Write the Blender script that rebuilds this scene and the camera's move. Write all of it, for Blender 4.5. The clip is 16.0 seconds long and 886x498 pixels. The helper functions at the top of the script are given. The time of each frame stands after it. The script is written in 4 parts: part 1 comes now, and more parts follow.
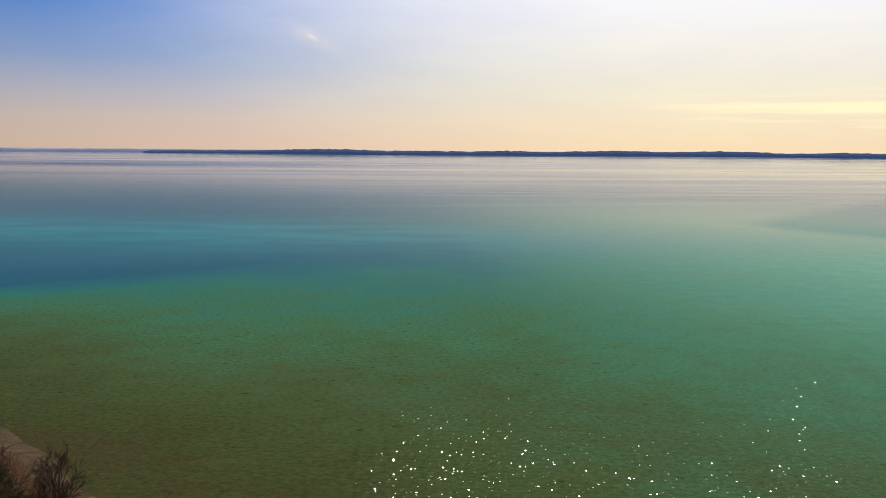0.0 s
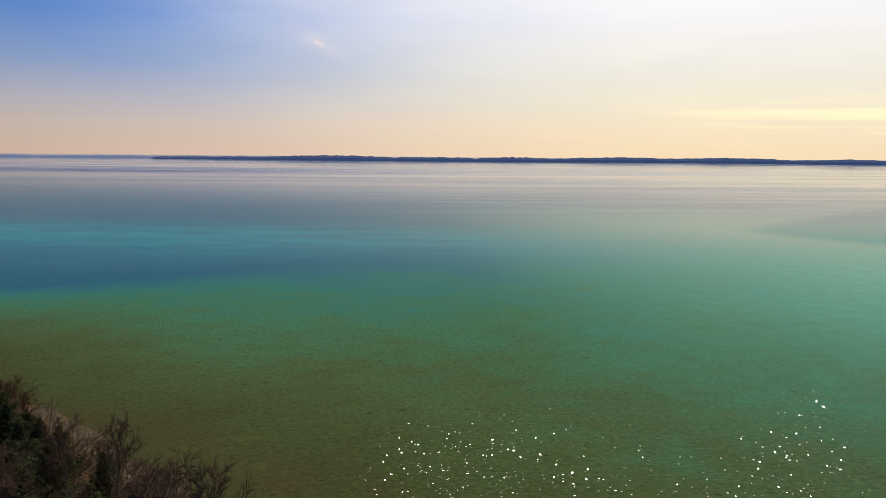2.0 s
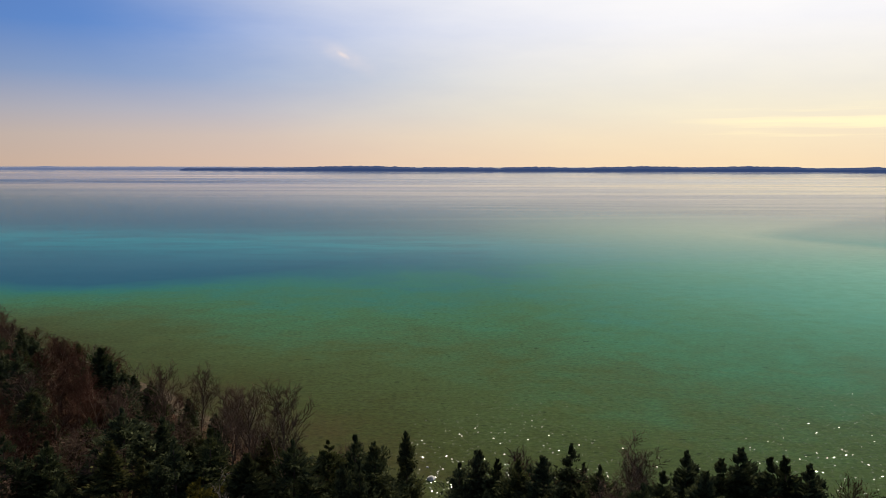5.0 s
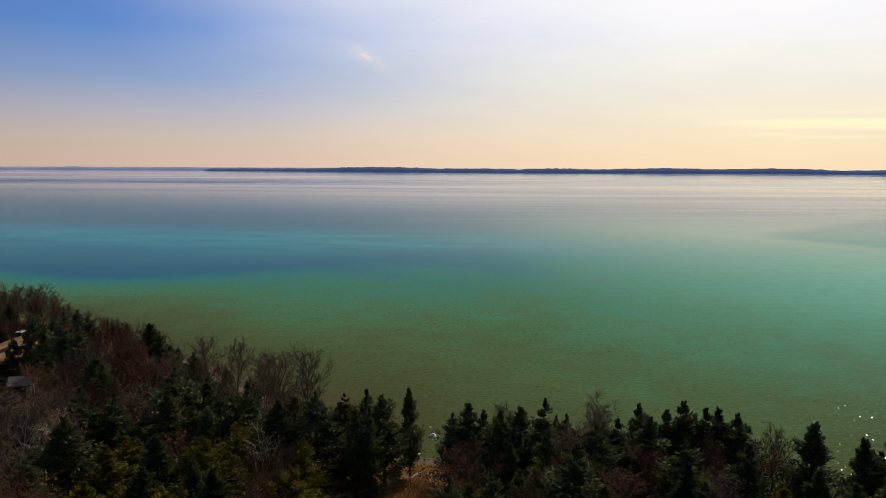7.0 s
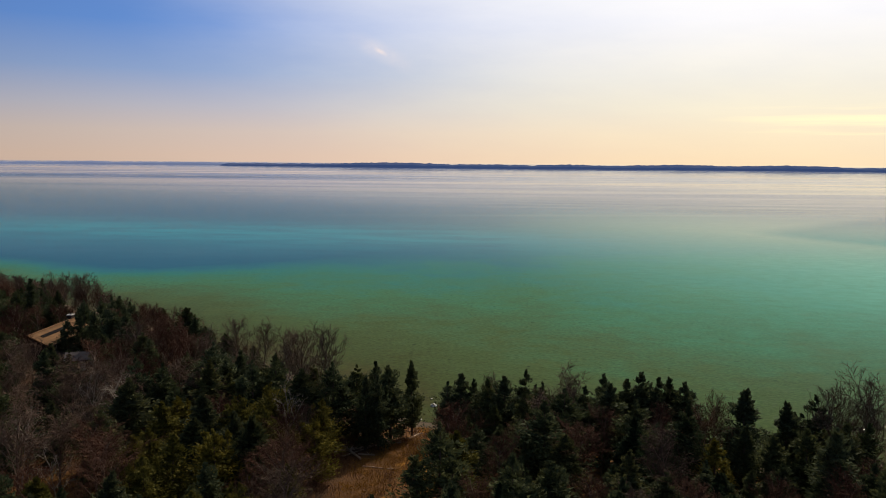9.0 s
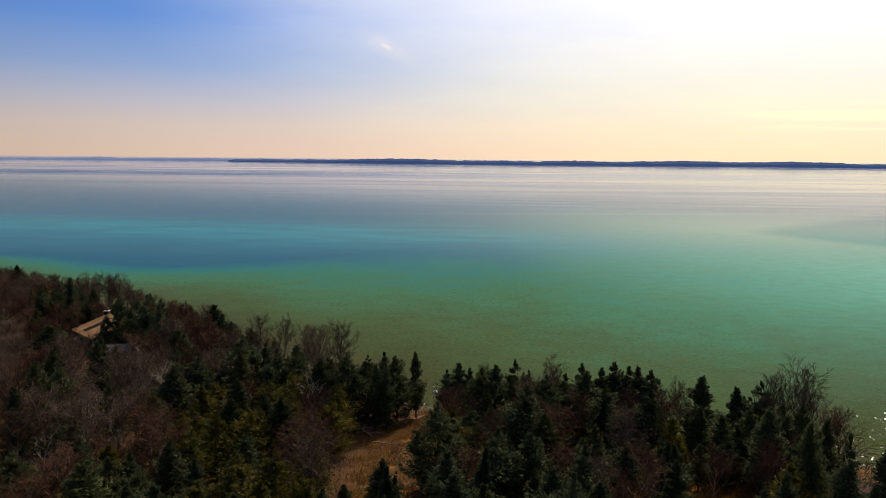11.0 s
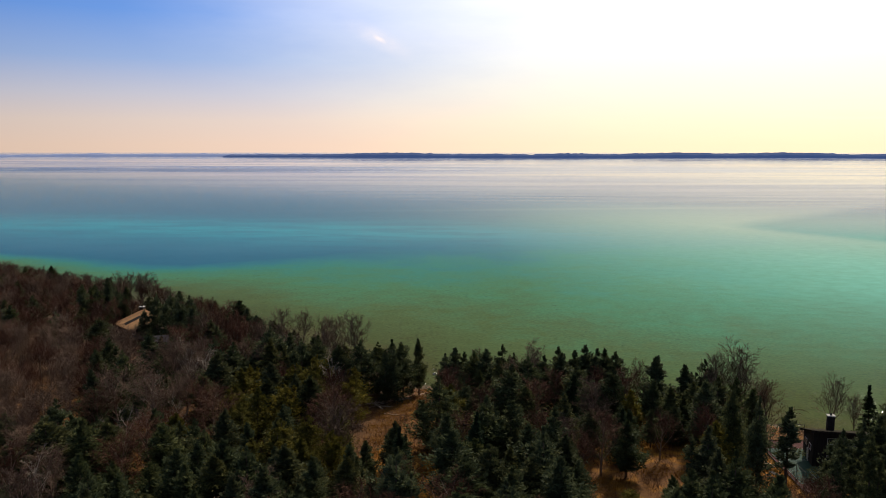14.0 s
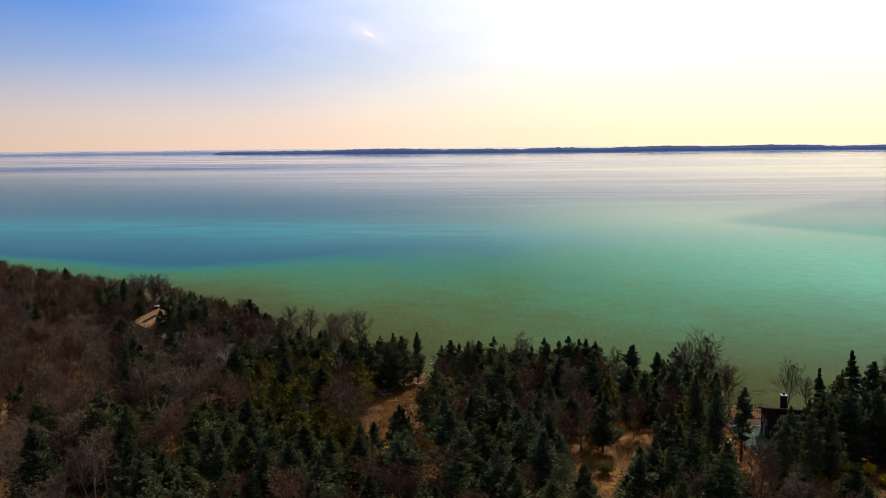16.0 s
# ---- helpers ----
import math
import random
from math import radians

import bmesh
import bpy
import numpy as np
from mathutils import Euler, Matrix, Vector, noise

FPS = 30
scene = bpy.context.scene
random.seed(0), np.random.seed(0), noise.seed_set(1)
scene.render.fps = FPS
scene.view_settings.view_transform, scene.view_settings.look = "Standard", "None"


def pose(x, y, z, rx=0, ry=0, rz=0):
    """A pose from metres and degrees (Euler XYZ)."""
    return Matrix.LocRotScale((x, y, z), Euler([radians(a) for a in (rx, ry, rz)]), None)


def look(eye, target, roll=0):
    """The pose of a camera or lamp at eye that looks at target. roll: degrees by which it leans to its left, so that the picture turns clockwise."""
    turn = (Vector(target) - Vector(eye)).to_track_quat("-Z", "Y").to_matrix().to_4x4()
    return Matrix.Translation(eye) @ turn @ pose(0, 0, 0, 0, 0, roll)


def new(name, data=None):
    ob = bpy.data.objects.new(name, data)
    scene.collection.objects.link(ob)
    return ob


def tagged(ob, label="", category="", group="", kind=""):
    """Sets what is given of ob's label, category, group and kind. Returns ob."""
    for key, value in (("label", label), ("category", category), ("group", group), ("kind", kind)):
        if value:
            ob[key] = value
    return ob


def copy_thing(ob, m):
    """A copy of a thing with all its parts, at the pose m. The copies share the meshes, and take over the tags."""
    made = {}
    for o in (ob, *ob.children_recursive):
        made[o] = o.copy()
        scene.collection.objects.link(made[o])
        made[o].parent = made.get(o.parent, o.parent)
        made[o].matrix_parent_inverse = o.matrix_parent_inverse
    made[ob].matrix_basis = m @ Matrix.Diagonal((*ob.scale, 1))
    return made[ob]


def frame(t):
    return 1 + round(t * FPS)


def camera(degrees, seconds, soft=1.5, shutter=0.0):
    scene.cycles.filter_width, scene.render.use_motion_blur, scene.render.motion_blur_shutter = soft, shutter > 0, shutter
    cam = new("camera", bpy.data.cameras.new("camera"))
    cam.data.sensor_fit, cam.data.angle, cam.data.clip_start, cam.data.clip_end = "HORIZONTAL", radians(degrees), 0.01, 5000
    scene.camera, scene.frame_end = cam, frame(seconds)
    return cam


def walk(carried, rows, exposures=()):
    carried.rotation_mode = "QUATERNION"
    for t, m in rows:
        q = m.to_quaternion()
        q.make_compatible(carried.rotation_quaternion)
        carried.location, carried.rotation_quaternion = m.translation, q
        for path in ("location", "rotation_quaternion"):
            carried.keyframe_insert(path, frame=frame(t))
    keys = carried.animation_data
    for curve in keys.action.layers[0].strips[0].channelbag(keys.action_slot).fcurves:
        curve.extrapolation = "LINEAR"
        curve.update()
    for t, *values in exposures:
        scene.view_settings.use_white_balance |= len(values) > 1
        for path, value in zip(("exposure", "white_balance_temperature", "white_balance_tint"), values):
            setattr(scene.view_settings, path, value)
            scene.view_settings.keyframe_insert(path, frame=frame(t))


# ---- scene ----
cam = camera(60.0, 16.0, soft=0.9)
PATH = [
    (0, (0.754, -59.027, 39.396), (4.017, 40.008, 25.928), 0.43),
    (0.5, (0.925, -61.888, 40.025), (3.959, 37.169, 26.667), 0.38),
    (1, (1.055, -65.087, 40.461), (3.891, 34.010, 27.358), 0.41),
    (1.5, (1.129, -68.599, 40.662), (3.815, 30.517, 27.667), 0.43),
    (2, (1.162, -72.241, 40.744), (3.631, 26.917, 28.036), 0.47),
    (2.5, (1.206, -75.851, 40.799), (3.359, 23.348, 28.349), 0.48),
    (3, (1.244, -79.422, 40.819), (3.022, 19.816, 28.622), 0.47),
    (3.5, (1.247, -83.016, 40.792), (2.532, 16.251, 28.774), 0.35),
    (4, (1.279, -86.684, 40.713), (1.988, 12.614, 28.907), 0.21),
    (6.5, (4.345, -106.219, 40.529), (1.585, -6.887, 29.324), 0.25),
    (7, (5.138, -110.463, 40.755), (1.732, -11.160, 29.475), 0.28),
    (7.5, (5.930, -114.756, 41.047), (2.028, -15.480, 29.685), 0.32),
    (8, (6.677, -119.049, 41.424), (2.323, -19.810, 29.907), 0.32),
    (8.5, (7.363, -123.315, 41.916), (2.635, -24.113, 30.232), 0.36),
    (9, (7.998, -127.524, 42.538), (2.862, -28.366, 30.651), 0.51),
    (11.5, (10.010, -147.477, 47.126), (4.112, -48.456, 34.474), 0.49),
    (12, (10.213, -151.398, 47.941), (4.463, -52.389, 35.132), 0.54),
    (12.5, (10.395, -155.250, 48.741), (4.798, -56.250, 35.789), 0.49),
    (13, (10.503, -159.001, 49.505), (4.976, -60.015, 36.422), 0.40),
    (13.5, (10.569, -162.662, 50.256), (5.135, -63.698, 36.971), 0.22),
    (14, (10.613, -166.270, 51.030), (5.373, -67.319, 37.568), 0.01),
    (14.5, (10.650, -169.863, 51.862), (5.626, -70.920, 38.260), -0.23),
    (15, (10.675, -173.486, 52.737), (5.840, -74.560, 38.944), -0.40),
    (15.5, (10.677, -177.158, 53.608), (6.168, -78.247, 39.599), -0.52),
    (16, (10.640, -180.873, 54.478), (6.440, -81.969, 40.328), -0.57),
]
EXPOSURES = [(0.0, 0.0), (4.0, 0.0), (9.0, 0.06), (12.5, 0.30), (16.0, 0.42)]
walk(cam, [(t, look(eye, target, roll)) for t, eye, target, roll in PATH], EXPOSURES)

# ---- sun and sky ----
SUN_AZ, SUN_EL = radians(25.0), radians(40.0)
SUN_DIR = Vector((math.sin(SUN_AZ) * math.cos(SUN_EL), math.cos(SUN_AZ) * math.cos(SUN_EL), math.sin(SUN_EL)))
sun_data = bpy.data.lights.new("sun", "SUN")
sun_data.energy, sun_data.angle, sun_data.color = 3.6, radians(0.6), (1.0, 0.9, 0.74)
sun = new("sun", sun_data)
sun.matrix_world = look(SUN_DIR * 100, (0, 0, 0))


class Nodes:
    """A small wrapper to write node trees in few lines."""

    def __init__(self, tree):
        self.tree = tree
        self.tree.nodes.clear()

    def add(self, kind, settings=None, **inputs):
        n = self.tree.nodes.new(kind)
        for key, value in (settings or {}).items():
            setattr(n, key, value)
        for key, value in inputs.items():
            self.put(n, key.replace("_", " "), value)
        return n

    def put(self, n, key, value):
        sock = n.inputs[int(key[1:])] if key[0] == "i" and key[1:].isdigit() else n.inputs[key]
        if isinstance(value, bpy.types.NodeSocket):
            self.tree.links.new(value, sock)
        else:
            sock.default_value = value

    def math(self, op, a, b=0.0, clamp=False):
        return self.add("ShaderNodeMath", {"operation": op, "use_clamp": clamp}, i0=a, i1=b).outputs[0]

    def dot(self, a, b):
        return self.add("ShaderNodeVectorMath", {"operation": "DOT_PRODUCT"}, i0=a, i1=b).outputs["Value"]

    def ease(self, v, lo, hi, a=0.0, b=1.0):
        n = self.add("ShaderNodeMapRange", {"interpolation_type": "SMOOTHSTEP"}, i0=v, i1=lo, i2=hi, i3=a, i4=b)
        return n.outputs[0]

    def line(self, v, lo, hi, a=0.0, b=1.0):
        return self.add("ShaderNodeMapRange", {}, i0=v, i1=lo, i2=hi, i3=a, i4=b).outputs[0]

    def mix(self, f, a, b, blend="MIX"):
        n = self.add("ShaderNodeMix", {"data_type": "RGBA", "blend_type": blend})
        self.put(n, "i0", f), self.put(n, "i6", a), self.put(n, "i7", b)
        return n.outputs[2]

    def ramp(self, v, *stops):
        n = self.add("ShaderNodeValToRGB", {}, Fac=v)
        el = n.color_ramp.elements
        while len(el) < len(stops):
            el.new(0.5)
        for e, (p, c) in zip(el, stops):
            e.position, e.color = p, (*c, 1)
        return n.outputs[0]

    def noise(self, vec, scale, detail=4.0, rough=0.55):
        return self.add("ShaderNodeTexNoise", {}, Vector=vec, Scale=scale, Detail=detail, Roughness=rough).outputs[0]

    def scaled(self, vec, x, y, z):
        return self.add("ShaderNodeMapping", {}, Vector=vec, Scale=(x, y, z)).outputs[0]

    def bump(self, height, strength, distance):
        return self.add("ShaderNodeBump", {}, Height=height, Strength=strength, Distance=distance).outputs[0]


def make_sky():
    world = bpy.data.worlds.new("sky")
    world.use_nodes = True
    scene.world = world
    k = Nodes(world.node_tree)
    way = k.add("ShaderNodeTexCoord").outputs["Generated"]
    sky = k.add("ShaderNodeTexSky", {"sky_type": "NISHITA", "sun_disc": False, "sun_elevation": SUN_EL,
                                     "sun_rotation": SUN_AZ, "altitude": 200.0, "air_density": 1.0, "dust_density": 1.2})
    up = k.add("ShaderNodeSeparateXYZ", {}, Vector=way).outputs[2]
    high = k.add("ShaderNodeVectorMath", {"operation": "SCALE"}, i0=sky.outputs[0], Scale=0.09).outputs[0]
    # spring haze over the lake: warm at the rim, clear blue above it
    haze = k.ramp(k.line(up, 0.0, 0.3), (0.0, (0.78, 0.58, 0.46)), (0.10, (0.70, 0.575, 0.51)), (0.20, (0.53, 0.52, 0.59)), (0.34, (0.29, 0.40, 0.65)),
                  (0.52, (0.135, 0.285, 0.66)), (1.0, (0.06, 0.16, 0.50)))
    near_sun = k.dot(way, tuple(SUN_DIR))
    fade = k.ease(near_sun, 0.30, 0.76, 0.68, 1.0)
    haze = k.add("ShaderNodeVectorMath", {"operation": "SCALE"}, i0=haze, Scale=fade).outputs[0]
    clear = k.mix(k.ease(up, 0.16, 0.42), haze, high)
    # thin high veil, bright round the sun
    soft = k.noise(k.scaled(way, 2.0, 2.0, 9.0), 2.2, 5.0, 0.6)
    reach = k.math("ADD", near_sun, k.line(soft, 0.3, 0.7, -0.012, 0.012))
    veil = k.ease(reach, 0.57, 0.95)
    veil_colour = k.ramp(k.line(up, 0.0, 0.3), (0.0, (1.12, 0.90, 0.52)), (0.22, (1.12, 1.0, 0.70)), (0.55, (1.08, 1.04, 1.0)), (1.0, (1.15, 1.12, 1.08)))
    open_sky = k.mix(veil, clear, veil_colour)
    # faint bright bars of cloud low on the sun's side
    east = k.add("ShaderNodeSeparateXYZ", {}, Vector=way).outputs[0]
    bars = k.ease(k.noise(k.scaled(way, 3.0, 3.0, 70.0), 1.0, 4.0, 0.55), 0.48, 0.66)
    bars = k.math("MULTIPLY", k.math("MULTIPLY", bars, k.math("MULTIPLY", k.ease(up, 0.012, 0.03), k.ease(up, 0.075, 0.045))), k.ease(east, 0.24, 0.42, 0.0, 0.55))
    open_sky = k.mix(bars, open_sky, (1.25, 1.08, 0.62, 1))
    # one small wisp of ice cloud with a streak through it
    heart = Vector((-0.1308, 0.9827, 0.1308))
    along = (Vector((-0.0991, 0.9883, 0.1157)) - Vector((-0.1821, 0.9710, 0.1547))).normalized()
    across = heart.cross(along).normalized()
    u = k.math("ABSOLUTE", k.math("SUBTRACT", k.dot(way, tuple(along)), heart.dot(along)))
    v = k.math("ABSOLUTE", k.dot(way, tuple(across)))
    fluff = k.line(k.noise(way, 60.0, 4.0), 0.3, 0.7)
    streak = k.math("MULTIPLY", k.ease(u, 0.06, 0.0), k.ease(v, 0.016, 0.0))
    core = k.math("MULTIPLY", k.ease(u, 0.012, 0.0), k.ease(v, 0.0042, 0.0))
    wisp = k.math("ADD", k.math("MULTIPLY", streak, 0.3), k.math("MULTIPLY", core, 0.7))
    wisp = k.math("MULTIPLY", wisp, k.line(fluff, 0.0, 1.0, 0.4, 1.0), clamp=True)
    whole = k.mix(k.math("MULTIPLY", wisp, k.ease(k.dot(way, tuple(heart)), 0.98, 0.995)), open_sky, (0.95, 0.80, 0.74, 1))
    back = k.add("ShaderNodeBackground", {}, Color=whole, Strength=1.0)
    k.add("ShaderNodeOutputWorld", {}, Surface=back.outputs[0])


make_sky()

# ---- materials ----


def material(name):
    m = bpy.data.materials.new(name)
    m.use_nodes = True
    return m, Nodes(m.node_tree)


def finish(k, shader):
    k.add("ShaderNodeOutputMaterial", {}, Surface=shader)


def rough_material(name, stops, scale, fine, roughness=0.85, relief=0.3, depth=0.03, stretch=(1, 1, 1), metal=0.0, per_thing=0.0):
    """A surface whose colour drifts over patches and grain, with relief."""
    m, k = material(name)
    at = k.scaled(k.add("ShaderNodeTexCoord").outputs["Object"], *stretch)
    big, small = k.noise(at, scale, 4.0), k.noise(at, fine, 5.0, 0.65)
    blend = k.math("ADD", k.math("MULTIPLY", big, 0.6), k.math("MULTIPLY", small, 0.4))
    colour = k.ramp(k.line(blend, 0.32, 0.68), *stops)
    if per_thing:
        chance = k.add("ShaderNodeObjectInfo").outputs["Random"]
        colour = k.mix(1.0, colour, k.ramp(chance, (0.0, (1 - per_thing,) * 3), (1.0, (1.0, 1.0, 1.0))), "MULTIPLY")
    s = k.add("ShaderNodeBsdfPrincipled", {}, Base_Color=colour, Roughness=roughness, Metallic=metal,
              Normal=k.bump(small, relief, depth))
    k.put(s, "Specular IOR Level", 0.06)
    finish(k, s.outputs[0])
    return m


def leaf_material(name, dark, mid, light, through_light=0.3):
    m, k = material(name)
    chance = k.add("ShaderNodeNewGeometry").outputs["Random Per Island"]
    tree = k.add("ShaderNodeObjectInfo").outputs["Random"]
    at = k.add("ShaderNodeTexCoord").outputs["Object"]
    patch = k.noise(at, 0.55, 3.0)
    blend = k.math("ADD", k.math("MULTIPLY", chance, 0.55), k.math("MULTIPLY", patch, 0.6))
    colour = k.ramp(k.math("SUBTRACT", blend, 0.08), (0.1, dark), (0.5, mid), (0.95, light))
    colour = k.mix(1.0, colour, k.ramp(tree, (0.0, (0.7, 0.72, 0.6)), (0.5, (1, 1, 1)), (1.0, (1.2, 1.1, 0.8))), "MULTIPLY")
    a = k.add("ShaderNodeBsdfPrincipled", {}, Base_Color=colour, Roughness=0.7)
    k.put(a, "Specular IOR Level", 0.04)
    b = k.add("ShaderNodeBsdfTranslucent", {}, Color=colour)
    finish(k, k.add("ShaderNodeMixShader", {}, Fac=through_light, i1=a.outputs[0], i2=b.outputs[0]).outputs[0])
    return m


M_CEDAR = leaf_material("cedar_sprays", (0.023, 0.029, 0.017), (0.057, 0.069, 0.034), (0.130, 0.140, 0.060))
M_CEDAR_GOLD = leaf_material("bronzed_cedar_sprays", (0.035, 0.034, 0.009), (0.09, 0.08, 0.017), (0.19, 0.155, 0.032))
M_HEMLOCK = leaf_material("hemlock_needles", (0.022, 0.026, 0.016), (0.057, 0.063, 0.030), (0.140, 0.135, 0.054))
M_FIR = leaf_material("fir_needles", (0.008, 0.014, 0.008), (0.02, 0.032, 0.016), (0.04, 0.06, 0.025))
# shrub sprays: sun on yellow-green growth put in as bright yellow
M_YELLOW = leaf_material("sunlit_yellow_sprays", (0.35, 0.22, 0.01), (0.6, 0.42, 0.02), (0.85, 0.62, 0.05))
M_BARK = rough_material("cedar_bark", [(0.0, (0.05, 0.035, 0.025)), (1.0, (0.16, 0.11, 0.08))], 1.2, 9.0, 0.9, 0.6, 0.04, (4, 4, 0.7), per_thing=0.4)
M_GREY_BARK = rough_material("grey_bark", [(0.0, (0.062, 0.038, 0.026)), (1.0, (0.175, 0.110, 0.074))], 1.0, 8.0, 0.9, 0.5, 0.03, (3, 3, 0.8), per_thing=0.45)
# paler copy of the grey bark: sunlight on limbs put into the colour
M_LIMB = rough_material("sunlit_grey_limbs", [(0.0, (0.11, 0.072, 0.050)), (1.0, (0.33, 0.23, 0.16))], 1.0, 8.0, 0.9, 0.5, 0.03, (3, 3, 0.8), per_thing=0.4)
M_RED_TWIG = rough_material("budding_twigs", [(0.0, (0.05, 0.021, 0.012)), (1.0, (0.12, 0.054, 0.031))], 1.0, 6.0, 0.85, 0.2, 0.01, per_thing=0.35)
M_PALE_BARK = rough_material("pale_birch_bark", [(0.0, (0.12, 0.085, 0.06)), (0.35, (0.24, 0.19, 0.14)), (1.0, (0.36, 0.30, 0.23))], 1.5, 7.0, 0.8, 0.3, 0.01, (1, 1, 3), per_thing=0.3)
M_LOG = rough_material("weathered_log", [(0.0, (0.26, 0.16, 0.10)), (1.0, (0.58, 0.42, 0.30))], 1.0, 12.0, 0.85, 0.4, 0.02, (3, 3, 0.6), per_thing=0.4)
M_SHINGLE = rough_material("tan_shingles", [(0.0, (0.115, 0.060, 0.028)), (1.0, (0.21, 0.115, 0.055))], 0.6, 9.0, 0.9, 0.4, 0.02, per_thing=0.3)
M_DARK_WOOD = rough_material("dark_stained_boards", [(0.0, (0.018, 0.013, 0.011)), (1.0, (0.06, 0.043, 0.034))], 0.8, 14.0, 0.75, 0.4, 0.01, (6, 6, 0.5))
M_MOSS_ROOF = rough_material("mossy_roof", [(0.0, (0.008, 0.006, 0.003)), (0.6, (0.017, 0.012, 0.005)), (1.0, (0.030, 0.021, 0.009))], 0.7, 8.0, 0.95, 0.5, 0.03)
M_BRICK_DARK = rough_material("dark_masonry", [(0.0, (0.018, 0.014, 0.012)), (1.0, (0.05, 0.035, 0.03))], 1.5, 12.0, 0.9, 0.5, 0.02)
M_CAP = rough_material("pale_stone_cap", [(0.0, (0.24, 0.22, 0.20)), (1.0, (0.40, 0.38, 0.34))], 2.0, 14.0, 0.7, 0.3, 0.01)
M_PALE_TRIM = rough_material("weathered_pale_trim", [(0.0, (0.36, 0.30, 0.26)), (1.0, (0.55, 0.48, 0.42))], 1.0, 10.0, 0.75, 0.2, 0.01)
M_COURT = rough_material("green_court_paint", [(0.0, (0.012, 0.034, 0.024)), (1.0, (0.022, 0.050, 0.036))], 0.4, 12.0, 0.75, 0.15, 0.004)
M_COURT_RED = rough_material("red_court_paint", [(0.0, (0.035, 0.006, 0.005)), (1.0, (0.06, 0.011, 0.009))], 0.5, 12.0, 0.75, 0.15, 0.004)
M_LINE = rough_material("white_line_paint", [(0.0, (0.18, 0.20, 0.19)), (1.0, (0.28, 0.30, 0.28))], 1.0, 16.0, 0.7, 0.1, 0.002)
M_STEEL = rough_material("dark_coated_steel", [(0.0, (0.03, 0.03, 0.028)), (1.0, (0.09, 0.08, 0.07))], 3.0, 25.0, 0.8, 0.1, 0.002)
M_ROCK = rough_material("lake_boulder", [(0.0, (0.34, 0.31, 0.27)), (1.0, (0.70, 0.66, 0.60))], 1.2, 9.0, 0.85, 0.5, 0.04)
M_DRY = leaf_material("dry_brush", (0.14, 0.065, 0.012), (0.30, 0.14, 0.022), (0.50, 0.27, 0.05), 0.3)


def ground_material():
    m, k = material("leaf_litter")
    at = k.add("ShaderNodeNewGeometry").outputs["Position"]
    big, mid, fine = k.noise(at, 0.06, 4.0), k.noise(at, 0.5, 5.0), k.noise(at, 6.0, 5.0, 0.7)
    litter = k.ramp(k.line(fine, 0.3, 0.72), (0.0, (0.024, 0.012, 0.006)), (0.5, (0.090, 0.038, 0.009)), (1.0, (0.24, 0.098, 0.017)))
    turf = k.ramp(k.line(fine, 0.3, 0.7), (0.0, (0.060, 0.028, 0.004)), (1.0, (0.42, 0.175, 0.014)))
    place = k.add("ShaderNodeSeparateXYZ", {}, Vector=at)
    meadow = k.math("MAXIMUM", k.ease(place.outputs[0], -14.0, -6.0), k.ease(place.outputs[1], -14.0, -24.0, 0.0, 0.4))
    litter = k.mix(meadow, k.mix(0.55, litter, (0.035, 0.022, 0.014, 1)), litter)
    turf = k.mix(meadow, litter, turf)
    land = k.mix(k.ease(k.math("ADD", k.math("MULTIPLY", big, 0.6), k.math("MULTIPLY", mid, 0.4)), 0.47, 0.58), litter, turf)
    edge = k.add("ShaderNodeAttribute", {"attribute_name": "inland"}).outputs["Fac"]
    wander = k.math("ADD", edge, k.line(mid, 0.2, 0.8, -0.8, 0.8))
    sand = k.ramp(k.math("ADD", k.math("MULTIPLY", fine, 0.4), k.math("MULTIPLY", k.noise(k.scaled(at, 0.25, 0.9, 1.0), 1.0, 5.0, 0.65), 0.6)), (0.38, (0.030, 0.021, 0.011)), (0.62, (0.115, 0.078, 0.042)))
    colour = k.mix(k.ease(wander, 0.8, 2.2), sand, land)
    s = k.add("ShaderNodeBsdfPrincipled", {}, Base_Color=colour, Roughness=0.95, Normal=k.bump(fine, 0.6, 0.12))
    k.put(s, "Specular IOR Level", 0.15)
    finish(k, s.outputs[0])
    return m


